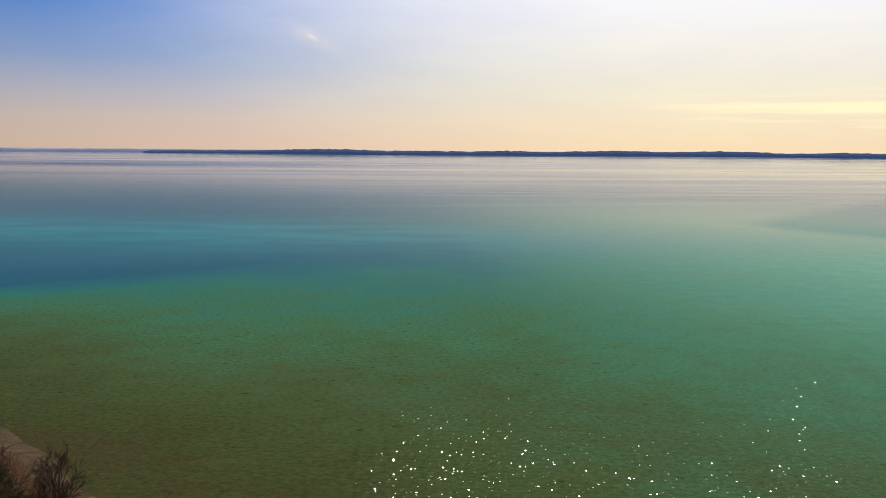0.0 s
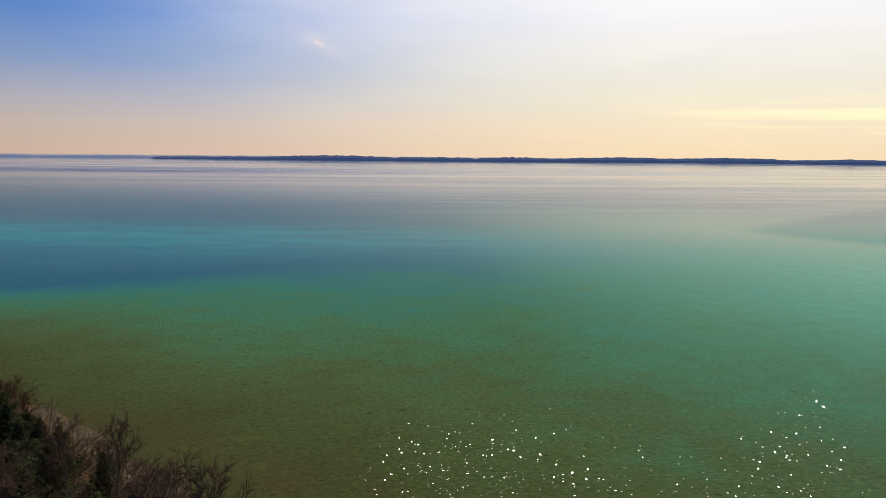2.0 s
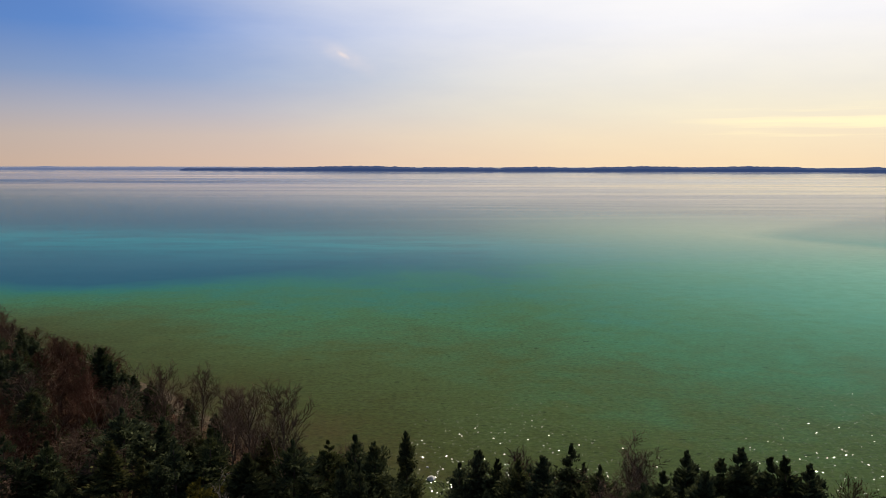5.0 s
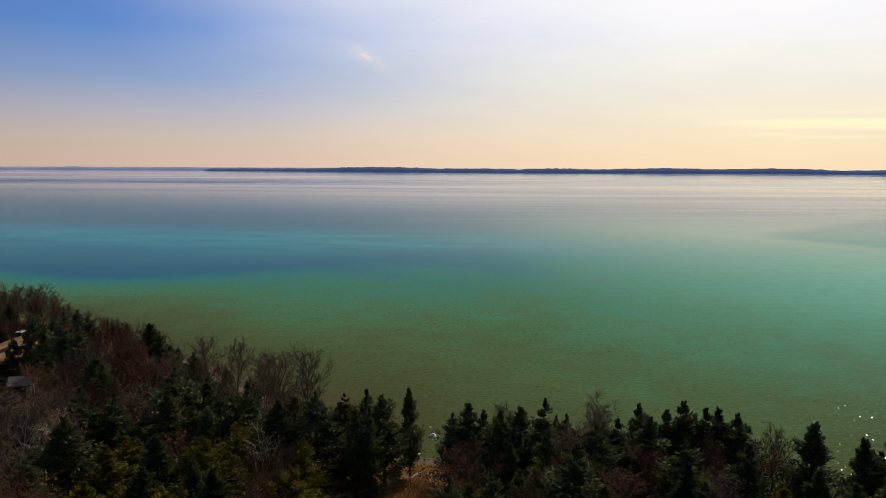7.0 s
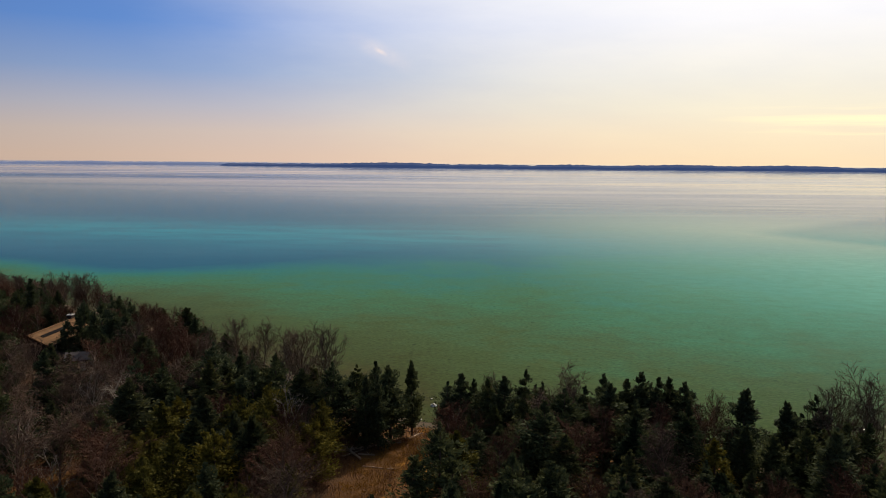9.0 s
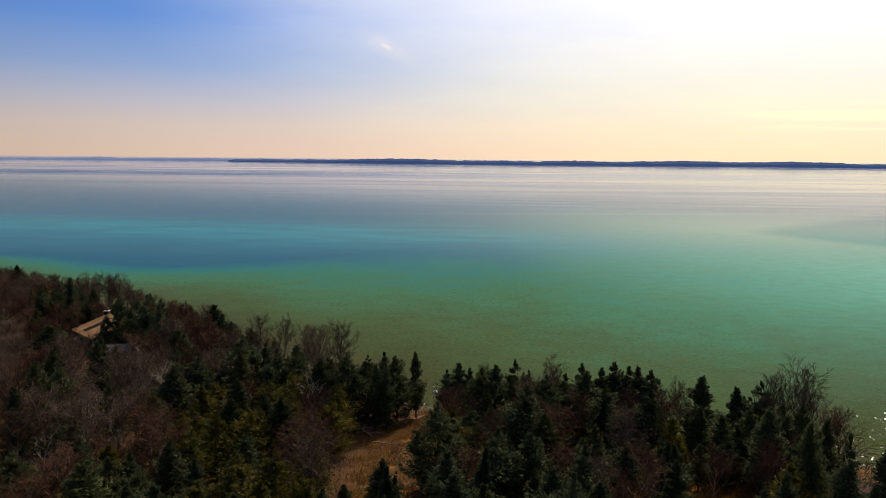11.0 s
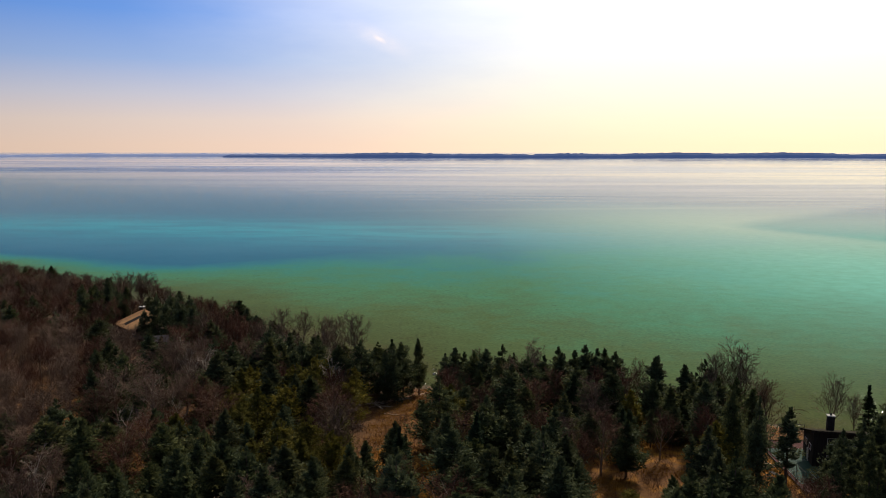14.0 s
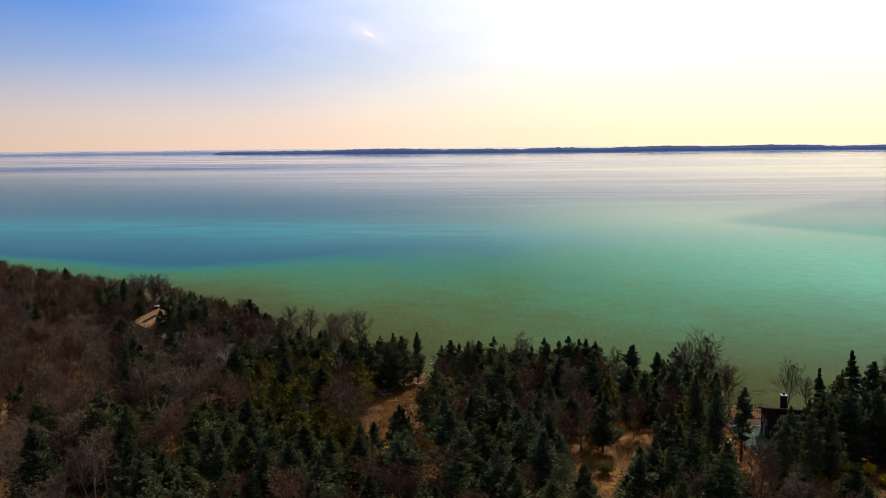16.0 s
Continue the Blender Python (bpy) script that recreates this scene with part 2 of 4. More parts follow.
def water_material():
    m, k = material("lake_water")
    at = k.add("ShaderNodeNewGeometry").outputs["Position"]
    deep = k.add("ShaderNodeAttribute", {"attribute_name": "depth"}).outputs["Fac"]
    flat = k.scaled(at, 1.0, 1.0, 0.0)
    weed = k.noise(flat, 0.032, 7.0, 0.66)
    mottle = k.noise(k.scaled(at, 0.7, 1.0, 0.0), 0.22, 6.0, 0.7)
    wander = k.math("ADD", k.line(weed, 0.25, 0.75, -0.10, 0.10), k.line(mottle, 0.25, 0.75, -0.045, 0.045))
    wander = k.math("MULTIPLY", wander, k.ease(deep, 0.0, 0.25, 0.35, 1.0))
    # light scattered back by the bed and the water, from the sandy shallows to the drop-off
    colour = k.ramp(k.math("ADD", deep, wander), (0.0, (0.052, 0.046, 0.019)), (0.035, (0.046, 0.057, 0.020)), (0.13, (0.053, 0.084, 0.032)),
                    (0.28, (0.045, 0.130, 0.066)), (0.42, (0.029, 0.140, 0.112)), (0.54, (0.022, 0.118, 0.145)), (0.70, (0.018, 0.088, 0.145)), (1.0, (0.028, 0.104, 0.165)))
    grain = k.noise(k.scaled(at, 0.7, 1.0, 0.0), 1.5, 6.0, 0.75)
    colour = k.mix(k.ease(deep, 0.7, 0.2, 0.0, 1.0), colour, k.mix(1.0, colour, k.ramp(grain, (0.30, (0.55, 0.58, 0.6)), (0.5, (1, 1, 1)), (0.70, (1.45, 1.38, 1.25))), "MULTIPLY"))
    tan = k.noise(k.scaled(at, 0.6, 1.0, 0.0), 0.11, 6.0, 0.7)
    colour = k.mix(k.math("MULTIPLY", k.ease(tan, 0.52, 0.68), k.ease(deep, 0.5, 0.15, 0.0, 0.4)), colour, (0.070, 0.088, 0.030, 1))
    stones = k.noise(k.scaled(at, 0.45, 1.0, 0.0), 0.7, 4.0, 0.6)
    colour = k.mix(k.math("MULTIPLY", k.ease(stones, 0.64, 0.70), k.ease(deep, 0.5, 0.2, 0.0, 0.65)), colour, (0.014, 0.024, 0.012, 1))
    sand = k.add("ShaderNodeAttribute", {"attribute_name": "sand"}).outputs["Fac"]
    pale = k.math("MULTIPLY", k.add("ShaderNodeAttribute", {"attribute_name": "paleness"}).outputs["Fac"], k.line(mottle, 0.3, 0.7, 0.75, 1.15), clamp=True)
    colour = k.mix(pale, colour, (0.120, 0.350, 0.270, 1))
    ribs = k.noise(k.scaled(at, 0.016, 0.06, 0.0), 1.0, 6.0, 0.7)
    shoal = k.math("MULTIPLY", k.add("ShaderNodeAttribute", {"attribute_name": "shoal"}).outputs["Fac"], k.ease(ribs, 0.34, 0.62, 0.45, 1.0), clamp=True)
    colour = k.mix(shoal, colour, (0.028, 0.225, 0.275, 1))
    colour = k.mix(k.math("MULTIPLY", sand, k.line(mottle, 0.2, 0.8, 0.75, 1.0)), colour, (0.36, 0.42, 0.32, 1))
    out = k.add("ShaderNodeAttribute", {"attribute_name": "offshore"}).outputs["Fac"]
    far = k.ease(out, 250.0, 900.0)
    # the sky's lavender reflection on far water is put into the colour
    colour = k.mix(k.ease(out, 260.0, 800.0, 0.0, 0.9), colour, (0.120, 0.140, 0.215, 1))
    small = k.noise(k.scaled(at, 0.8, 1.3, 1.0), 2.0, 3.0, 0.6)
    large = k.noise(k.scaled(at, 0.35, 1.0, 1.0), 0.22, 4.0, 0.6)
    streaks = k.noise(k.scaled(at, 0.0012, 0.010, 0.0), 1.0, 5.0, 0.6)
    # little facets, some of which face the sun
    cell = k.add("ShaderNodeTexVoronoi", {"feature": "F1"}, Vector=k.scaled(at, 1.0, 0.8, 0.0), Scale=6.2)
    hue = k.add("ShaderNodeSeparateColor", {}, Color=cell.outputs["Color"])
    glint = k.math("GREATER_THAN", hue.outputs[2], k.ease(out, 10.0, 120.0, 0.87, 1.002))
    lean = k.line(k.math("POWER", hue.outputs[0], 1.25), 0.0, 1.0, 0.35, -0.15)
    tilt = k.add("ShaderNodeCombineXYZ", {}, X=lean, Y=k.math("ADD", k.line(lean, 0.0, 0.2, -0.165, -0.235), k.math("MULTIPLY", hue.outputs[1], 0.09)), Z=1.0)
    facet = k.add("ShaderNodeVectorMath", {"operation": "NORMALIZE"}, i0=tilt.outputs[0]).outputs[0]
    waves = k.math("ADD", k.math("MULTIPLY", small, 0.40), k.math("MULTIPLY", large, 0.5))
    lines = k.noise(k.scaled(at, 0.003, 0.045, 0.0), 1.0, 5.0, 0.65)
    wind = k.add("ShaderNodeAttribute", {"attribute_name": "wind"}).outputs["Fac"]
    ruffled = k.math("ADD", k.line(k.ease(streaks, 0.36, 0.64), 0.0, 1.0, 0.0, 0.10), k.math("MULTIPLY", wind, k.line(lines, 0.42, 0.58, 0.0, 0.6)))
    rough = k.math("ADD", k.math("MULTIPLY", far, ruffled), k.line(glint, 0.0, 1.0, 0.06, 0.095))
    height = k.add("ShaderNodeBump", {}, Height=waves, Strength=k.ease(out, 120.0, 700.0, 0.22, 0.04), Distance=0.35).outputs[0]
    height = k.add("ShaderNodeMix", {"data_type": "VECTOR"}, i0=glint, i4=height, i5=facet).outputs[1]
    sheen = k.math("ADD", k.ease(out, 200.0, 2300.0, 1.012, 1.27), k.math("MULTIPLY", k.ease(out, 250.0, 900.0), k.line(lines, 0.3, 0.7, -0.03, 0.03)))
    gloss = k.math("MAXIMUM", k.math("MAXIMUM", sheen, 1.008), k.line(glint, 0.0, 1.0, 1.0, 1.09))
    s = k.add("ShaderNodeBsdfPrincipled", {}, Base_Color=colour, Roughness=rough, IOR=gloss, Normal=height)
    finish(k, s.outputs[0])
    return m


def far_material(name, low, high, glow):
    """Woods across the lake, miles of haze put into them as blue glow."""
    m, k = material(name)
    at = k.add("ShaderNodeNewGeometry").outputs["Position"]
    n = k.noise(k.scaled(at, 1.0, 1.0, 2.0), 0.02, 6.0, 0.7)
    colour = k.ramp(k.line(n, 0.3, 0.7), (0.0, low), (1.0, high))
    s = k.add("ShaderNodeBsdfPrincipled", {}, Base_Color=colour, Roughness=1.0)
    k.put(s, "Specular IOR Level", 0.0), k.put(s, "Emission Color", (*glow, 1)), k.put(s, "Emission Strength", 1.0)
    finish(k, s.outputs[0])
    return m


M_GROUND, M_WATER = ground_material(), water_material()
M_FAR = far_material("hazed_far_woods", (0.02, 0.025, 0.03), (0.06, 0.06, 0.06), (0.028, 0.052, 0.14))
M_FARTHER = far_material("hazed_farthest_woods", (0.04, 0.045, 0.06), (0.09, 0.09, 0.10), (0.13, 0.16, 0.27))

# ---- mesh helpers ----


def raw_mesh(name, verts, faces, mat, smooth=False):
    me = bpy.data.meshes.new(name)
    me.from_pydata([tuple(v) for v in verts], [], [tuple(f) for f in faces])
    me.materials.append(mat)
    if smooth:
        me.polygons.foreach_set("use_smooth", [True] * len(me.polygons))
    me.update()
    return me


def part(name, data, parent, label=""):
    ob = new(name, data)
    ob.parent = parent
    return tagged(ob, label)


def thing(name, label, category, group="", at=None, kind=""):
    ob = tagged(new(name), label, category, group, kind)
    if at is not None:
        ob.matrix_world = at
    return ob


class Build:
    """Gathers vertices and faces of one mesh."""

    def __init__(self):
        self.v, self.f = [], []

    def box(self, size, at=(0, 0, 0), turn=0.0, bevel=0.0):
        bm = bmesh.new()
        bmesh.ops.create_cube(bm, size=1.0, matrix=Matrix.Translation(at) @ Matrix.Rotation(radians(turn), 4, "Z") @ Matrix.Diagonal((*size, 1)))
        if bevel:
            bmesh.ops.bevel(bm, geom=bm.edges[:], offset=bevel, segments=1, affect="EDGES")
        return self.take(bm)

    def take(self, bm):
        base = len(self.v)
        bm.verts.index_update()
        self.v += [tuple(v.co) for v in bm.verts]
        self.f += [tuple(base + v.index for v in f.verts) for f in bm.faces]
        bm.free()
        return self

    def tube(self, points, radii, sides=3):
        """A tapering tube along the points; a last radius of zero closes to a tip."""
        base, rings = len(self.v), []
        for i, p in enumerate(points):
            a, b = points[max(i - 1, 0)], points[min(i + 1, len(points) - 1)]
            d = (b - a).normalized()
            side = d.cross(Vector((0.31, 0.95, 0.07))).normalized()
            up = d.cross(side)
            if radii[i] <= 0:
                rings.append([len(self.v)])
                self.v.append(tuple(p))
                continue
            ring = []
            for s in range(sides):
                w = 2 * math.pi * s / sides
                ring.append(len(self.v))
                self.v.append(tuple(p + (side * math.cos(w) + up * math.sin(w)) * radii[i]))
            rings.append(ring)
        for r, q in zip(rings, rings[1:]):
            for s in range(sides):
                n = (s + 1) % sides
                self.f.append((r[s], r[n], q[0]) if len(q) == 1 else (r[s], r[n], q[n], q[s]))
        return self

    def sheet(self, *corners):
        base = len(self.v)
        self.v += [tuple(c) for c in corners]
        self.f.append(tuple(range(base, base + len(corners))))
        return self

    def mesh(self, name, mat, smooth=False):
        return raw_mesh(name, self.v, self.f, mat, smooth)


# ---- the lie of the land ----
SHORE = np.array([(-4600, 2500), (-900, 640), (-260, 186), (-170, 115), (-120, 84), (-90, 67), (-65, 49), (-47, 33), (-16, 2), (-1, -10.5), (20, -15),
                  (40, -22), (64, -31), (80, -36), (140, -50), (300, -90), (1200, -240), (4600, -700)], float)


def shore_y(x):
    x = np.asarray(x, float)
    wobble = 0.8 * np.sin(x * 0.21) + 0.5 * np.sin(x * 0.53 + 1.0)
    return np.interp(x, SHORE[:, 0], SHORE[:, 1]) + wobble


SHORE_X = np.concatenate([np.arange(-4600, -300, 40.0), np.arange(-300, 340, 2.0), np.arange(340, 4600, 40.0)])
SHORE_PTS = np.stack([SHORE_X, shore_y(SHORE_X)], 1)


def inland(x, y):
    """Metres from the water's edge, positive on land."""
    x, y = np.broadcast_arrays(np.asarray(x, float), np.asarray(y, float))
    flat = np.stack([x.ravel(), y.ravel()], 1)
    a, d = SHORE_PTS[:-1], np.diff(SHORE_PTS, axis=0)
    size = (d**2).sum(1)
    near = np.empty(len(flat))
    for i in range(0, len(flat), 4000):
        p = flat[i : i + 4000, None]
        f = np.clip(((p - a) * d).sum(2) / size, 0, 1)
        near[i : i + 4000] = np.sqrt((((a + f[..., None] * d) - p) ** 2).sum(2).min(1))
    near = near.reshape(x.shape)
    return np.where(y < shore_y(x), near, -near)


NEAR_X, NEAR_Y = np.arange(-216, 136, 1.5), np.arange(-145, 160, 1.5)
NEAR_FIELD = inland(*np.meshgrid(NEAR_X, NEAR_Y))


def inland_at(x, y):
    """The same for one point near the shore, read from a table."""
    u, v = (x + 216) / 1.5, (y + 145) / 1.5
    i, j = int(u), int(v)
    if not (0 <= i < len(NEAR_X) - 1 and 0 <= j < len(NEAR_Y) - 1):
        return float(inland(x, y))
    u, v, q = u - i, v - j, NEAR_FIELD[j : j + 2, i : i + 2]
    return float((q[0, 0] * (1 - u) + q[0, 1] * u) * (1 - v) + (q[1, 0] * (1 - u) + q[1, 1] * u) * v)


def ground_z(x, y):
    s = inland(x, y) if np.ndim(x) else inland_at(x, y)
    land = 0.1 + np.clip(s, 0, 12) * 0.12 + np.clip(s - 12, 0, 300) * 0.03 + 0.25 * np.sin(np.asarray(x) * 0.11) * np.sin(np.asarray(y) * 0.13) * np.clip(s / 10, 0, 1)
    level = np.clip(1.6 - np.hypot((np.asarray(x) - 61.0) / 9.0, (np.asarray(y) + 48.0) / 14.0), 0, 1)
    land = land + (1.55 - land) * np.clip(level * 1.7, 0, 1)
    bed = 0.1 + np.clip(s, -120, 0) * 0.05
    return np.where(s > 0, land, bed)


def stretched(lo, hi, step, reach, growth=1.25):
    core = list(np.arange(lo, hi + step / 2, step))
    out, d = [], step
    low, high = core[0], core[-1]
    while low > -reach or high < reach:
        d *= growth
        low, high = low - d, high + d
        out.append(high)
        core.insert(0, low)
    return np.array(core + out)


def grid_sheet(name, xs, ys, zs, mat, fields):
    nx, ny = len(xs), len(ys)
    gx, gy = np.meshgrid(xs, ys)
    verts = np.stack([gx.ravel(), gy.ravel(), zs(gx, gy).ravel()], 1)
    i = (np.arange(ny - 1)[:, None] * nx + np.arange(nx - 1)).ravel()
    me = raw_mesh(name, verts, np.stack([i, i + 1, i + nx + 1, i + nx], 1).tolist(), mat, True)
    for key, field in fields.items():
        me.attributes.new(key, "FLOAT", "POINT").data.foreach_set("value", field(gx, gy).ravel().astype(np.float32))
    return new(name, me)


ground = grid_sheet("ground", stretched(-200, 110, 2.5, 4800), stretched(-130, 140, 2.5, 4800), ground_z, M_GROUND, {"inland": inland})
tagged(ground, "lakeshore ground covered in dry orange leaf litter", "ground", kind="structure")


def bump2(x, y, cx, cy, rx, ry, turn=0.0):
    c, s = math.cos(radians(turn)), math.sin(radians(turn))
    u, v = (x - cx) * c + (y - cy) * s, (y - cy) * c - (x - cx) * s
    return np.exp(-((u / rx) ** 2) - (v / ry) ** 2)


def water_depth(x, y):
    """0 at the edge, 1 past the drop-off: a shelf that is broader towards the east."""
    out = np.maximum(-inland(x, y), 0)
    shelf = np.interp(x, (-600, -215, -117, -60, 10, 90, 220), (18, 24, 62, 126, 200, 280, 410))
    d = np.clip(out / shelf, 0, 3)
    d = 0.62 * np.clip(d, 0, 1) ** 1.05 + 0.38 * np.clip((d - 0.75) / 0.9, 0, 1)
    shoal = 0.04 * bump2(x, y, -35, 300, 150, 38, -4)
    return np.clip(d - shoal + 0.03 * np.sin(x * 0.021 + y * 0.013) + 0.02 * np.sin(x * 0.05 - y * 0.031), 0, 1)


def sand_bar(x, y):
    """A pale bar whose hook holds a darker pool."""
    bar = 0.66 * bump2(x, y, 225, 375, 190, 120, 0) + 0.3 * bump2(x, y, 210, 472, 190, 9, 9) + 0.35 * bump2(x, y, 420, 330, 260, 200, 0) + 0.16 * bump2(x, y, 150, 265, 130, 90, 0)
    u, v = x - 158, y - 318 + 0.07 * (x - 158)
    pool = np.clip(u / 30, 0, 1) * np.clip((1.05 * u - np.abs(v)) / 34 + 0.5, 0, 1)
    rim = 0.15 * bump2(x, y, 190, 284, 60, 9, -52)
    return np.clip(bar - 0.48 * pool * (bar > 0) + rim, 0, 0.85)


def paleness(x, y):
    """Clean sand under the eastern shallows."""
    out = -inland(x, y)
    return 0.95 * np.clip((x - 18) / 150, 0, 1) * np.clip((out - 20) / 135, 0, 1) * np.clip((560 - out) / 330, 0, 1)


def shoal_field(x, y):
    """A lighter blue bank just before the drop-off."""
    return 0.72 * bump2(x, y, -40, 282, 190, 62, -3) + 0.5 * bump2(x, y, -270, 320, 140, 60, -8)


def wind_patch(x, y):
    """Where a breeze roughens the far water."""
    return bump2(x, y, -750, 1400, 850, 130, 5) + 0.6 * bump2(x, y, -600, 950, 500, 35, 4)


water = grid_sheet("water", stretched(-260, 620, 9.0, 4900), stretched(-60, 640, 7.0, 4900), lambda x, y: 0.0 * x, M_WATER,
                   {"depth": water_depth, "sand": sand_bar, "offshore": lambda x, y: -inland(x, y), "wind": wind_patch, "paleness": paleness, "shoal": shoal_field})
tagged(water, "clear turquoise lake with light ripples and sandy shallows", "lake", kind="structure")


def far_shore(name, label, start, end, base, mat, seed, steps, thick):
    """A low wooded shore: a long ridge with a ragged treetop line and a sloping front."""
    rng = np.random.RandomState(seed)
    f = np.linspace(0, 1, steps)
    xs, ys = start[0] + (end[0] - start[0]) * f, start[1] + (end[1] - start[1]) * f
    xs, ys = xs + 0 * f, ys + 90 * np.sin(f * 9 + seed) * np.clip(f * 5, 0, 1)
    slow = np.interp(f, np.linspace(0, 1, 26), rng.uniform(0.7, 1.25, 26))
    rag = np.convolve(rng.uniform(-1, 1, steps), (0.3, 0.4, 0.3), "same")
    rise = np.clip(0.4 + f / 0.4, 0.4, 1.0)
    top = base * slow * rise + rag * 3.0
    verts, faces = [], []
    for x, y, h in zip(xs, ys, top):
        verts += [(x, y, -1.0), (x, y + 6, h * 0.55), (x, y + 25, h * 0.85), (x, y + 60, h), (x, y + thick, h * 0.6), (x, y + thick + 60, -1.0)]
    for i in range(steps - 1):
        for j in range(5):
            a = i * 6 + j
            faces.append((a, a + 6, a + 7, a + 1))
    ob = new(name, raw_mesh(name, verts, faces, mat))
    return tagged(ob, label, "far shore", kind="structure")


far_shore("backdrop_far_shore", "low wooded far shore, blue distance haze put in as glow", (-1076, 3000), (2900, 2640), 19, M_FAR, 3, 900, 300)
far_shore("backdrop_farthest_shore", "faint wooded shore on the horizon, its haze put in as glow", (0, 3600), (-2600, 2850), 10, M_FARTHER, 8, 500, 200)

# ---- trees ----


def spray_mesh(name, centres, ways, length, width, mat, rng):
    """Many small folded leaf sprays, one island each."""
    n = len(centres)
    ways = ways / np.linalg.norm(ways, axis=1, keepdims=True)
    side = np.cross(ways, rng.normal(size=(n, 3)))
    side /= np.linalg.norm(side, axis=1, keepdims=True)
    fold = np.cross(ways, side)
    ln, wd = length[:, None], width[:, None]
    verts = np.stack([centres - ways * ln * 0.35 + side * wd * 0.5, centres - ways * ln * 0.35 - side * wd * 0.5 + fold * wd * 0.2, centres + ways * ln * 0.65], 1).reshape(-1, 3)
    return raw_mesh(name, verts, (np.arange(n)[:, None] * 3 + (0, 1, 2)).tolist(), mat)


def conifer(name, label, seed, radius, boughs, per_bough, mat, rise=0.25, start=0.06, shape=0.55, tall=10.0, tops=1, flat=0.5, spray=1.0):
    """An evergreen ten metres tall: tapered trunk, limbs, and boughs of many sprays round one or more leaders."""
    rng = np.random.RandomState(seed)
    tree = thing(name, label, "tree", "shore woods")
    wood = Build()
    lean = rng.uniform(-0.3, 0.3, 2)
    leaders = [(0.0, 0.0, 1.0)]
    for _ in range(tops - 1):
        w, far = rng.uniform(0, 2 * math.pi), radius * rng.uniform(0.3, 0.55)
        leaders.append((far * math.cos(w), far * math.sin(w), rng.uniform(0.72, 0.95)))
    leaders = np.array(leaders)
    for i, (lx, ly, lh) in enumerate(leaders):
        spine = [Vector((lean[0] * f**2 + lx * min(f * 1.6, 1), lean[1] * f**2 + ly * min(f * 1.6, 1), f * lh * tall * 0.98 - 0.4 * (1 - f))) for f in (0, 0.25, 0.5, 0.75, 1)]
        r = 0.21 if i == 0 else 0.12
        wood.tube(spine, (r, r * 0.8, r * 0.55, r * 0.3, 0.0), 6)
    own = rng.choice(len(leaders), boughs, p=np.array([2.2] + [1.0] * (tops - 1)) / (1.2 + tops))
    lead = leaders[own]
    u = start + (1 - start) * (rng.uniform(0, 1, boughs) ** 0.85)
    a = rng.uniform(0, 2 * math.pi, boughs)
    lobes = 0.80 + 0.19 * np.sin(a * 2 + seed) + 0.14 * np.sin(u * 15 + a * 3 + seed)
    reach = radius * np.minimum(1.15 * np.clip(1.01 - u, 0.01, 1) ** (shape + 0.2), 0.84) * lobes * rng.uniform(0.42, 1.3, boughs) * np.where(own > 0, 0.72, 1.0)
    reach = np.maximum(reach * np.clip((u - start) / 0.2 + 0.55, 0.55, 1), 0.14)
    out = np.stack([np.cos(a), np.sin(a), 0 * a], 1)
    side = np.stack([-np.sin(a), np.cos(a), 0 * a], 1)
    up = np.array((0, 0, 1.0))
    fade = np.clip(u * 1.6, 0, 1)
    root = np.stack([lean[0] * u**2 + lead[:, 0] * fade, lean[1] * u**2 + lead[:, 1] * fade, u * tall * lead[:, 2] * 0.985], 1)
    lift = rise + rng.uniform(-0.22, 0.22, boughs)
    steep = 1.6 * np.clip((u - 0.7) / 0.3, 0, 1)
    tip = root + (out + up * lift[:, None]) * reach[:, None]
    for b in range(0, boughs, 4):
        wood.tube([Vector(root[b]), Vector(tip[b] * 0.8 + root[b] * 0.2)], (0.035, 0.0), 3)
    which = np.repeat(np.arange(boughs), per_bough)
    n = len(which)
    f = rng.uniform(0.05, 1.0, n) ** 0.65
    spread = reach[which] * 0.27 * np.sin(np.clip(f, 0, 1) * 2.6) + 0.06 * (1.1 - u[which])
    c = root[which] + (tip - root)[which] * f[:, None] + side[which] * (rng.normal(size=n) * spread)[:, None] + up * (rng.normal(size=n) * spread * flat - (0.10 * reach[which] * f**2 if rise < 0.1 else 0))[:, None]
    way = out[which] * 0.8 + side[which] * rng.normal(size=(n, 1)) * 0.6 + up * (lift[which] + steep[which] + rng.normal(size=n) * 0.35)[:, None]
    size = spray * (0.75 + 0.5 * rng.uniform(0, 1, n)) * np.where(u[which] > 0.85, 0.8, 1.0)
    part("trunk", wood.mesh("trunk", M_BARK), tree)
    part("crown", spray_mesh("crown", c, way, 0.42 * size, 0.19 * size * rng.uniform(0.6, 1.3, n), mat, rng), tree)
    return tree


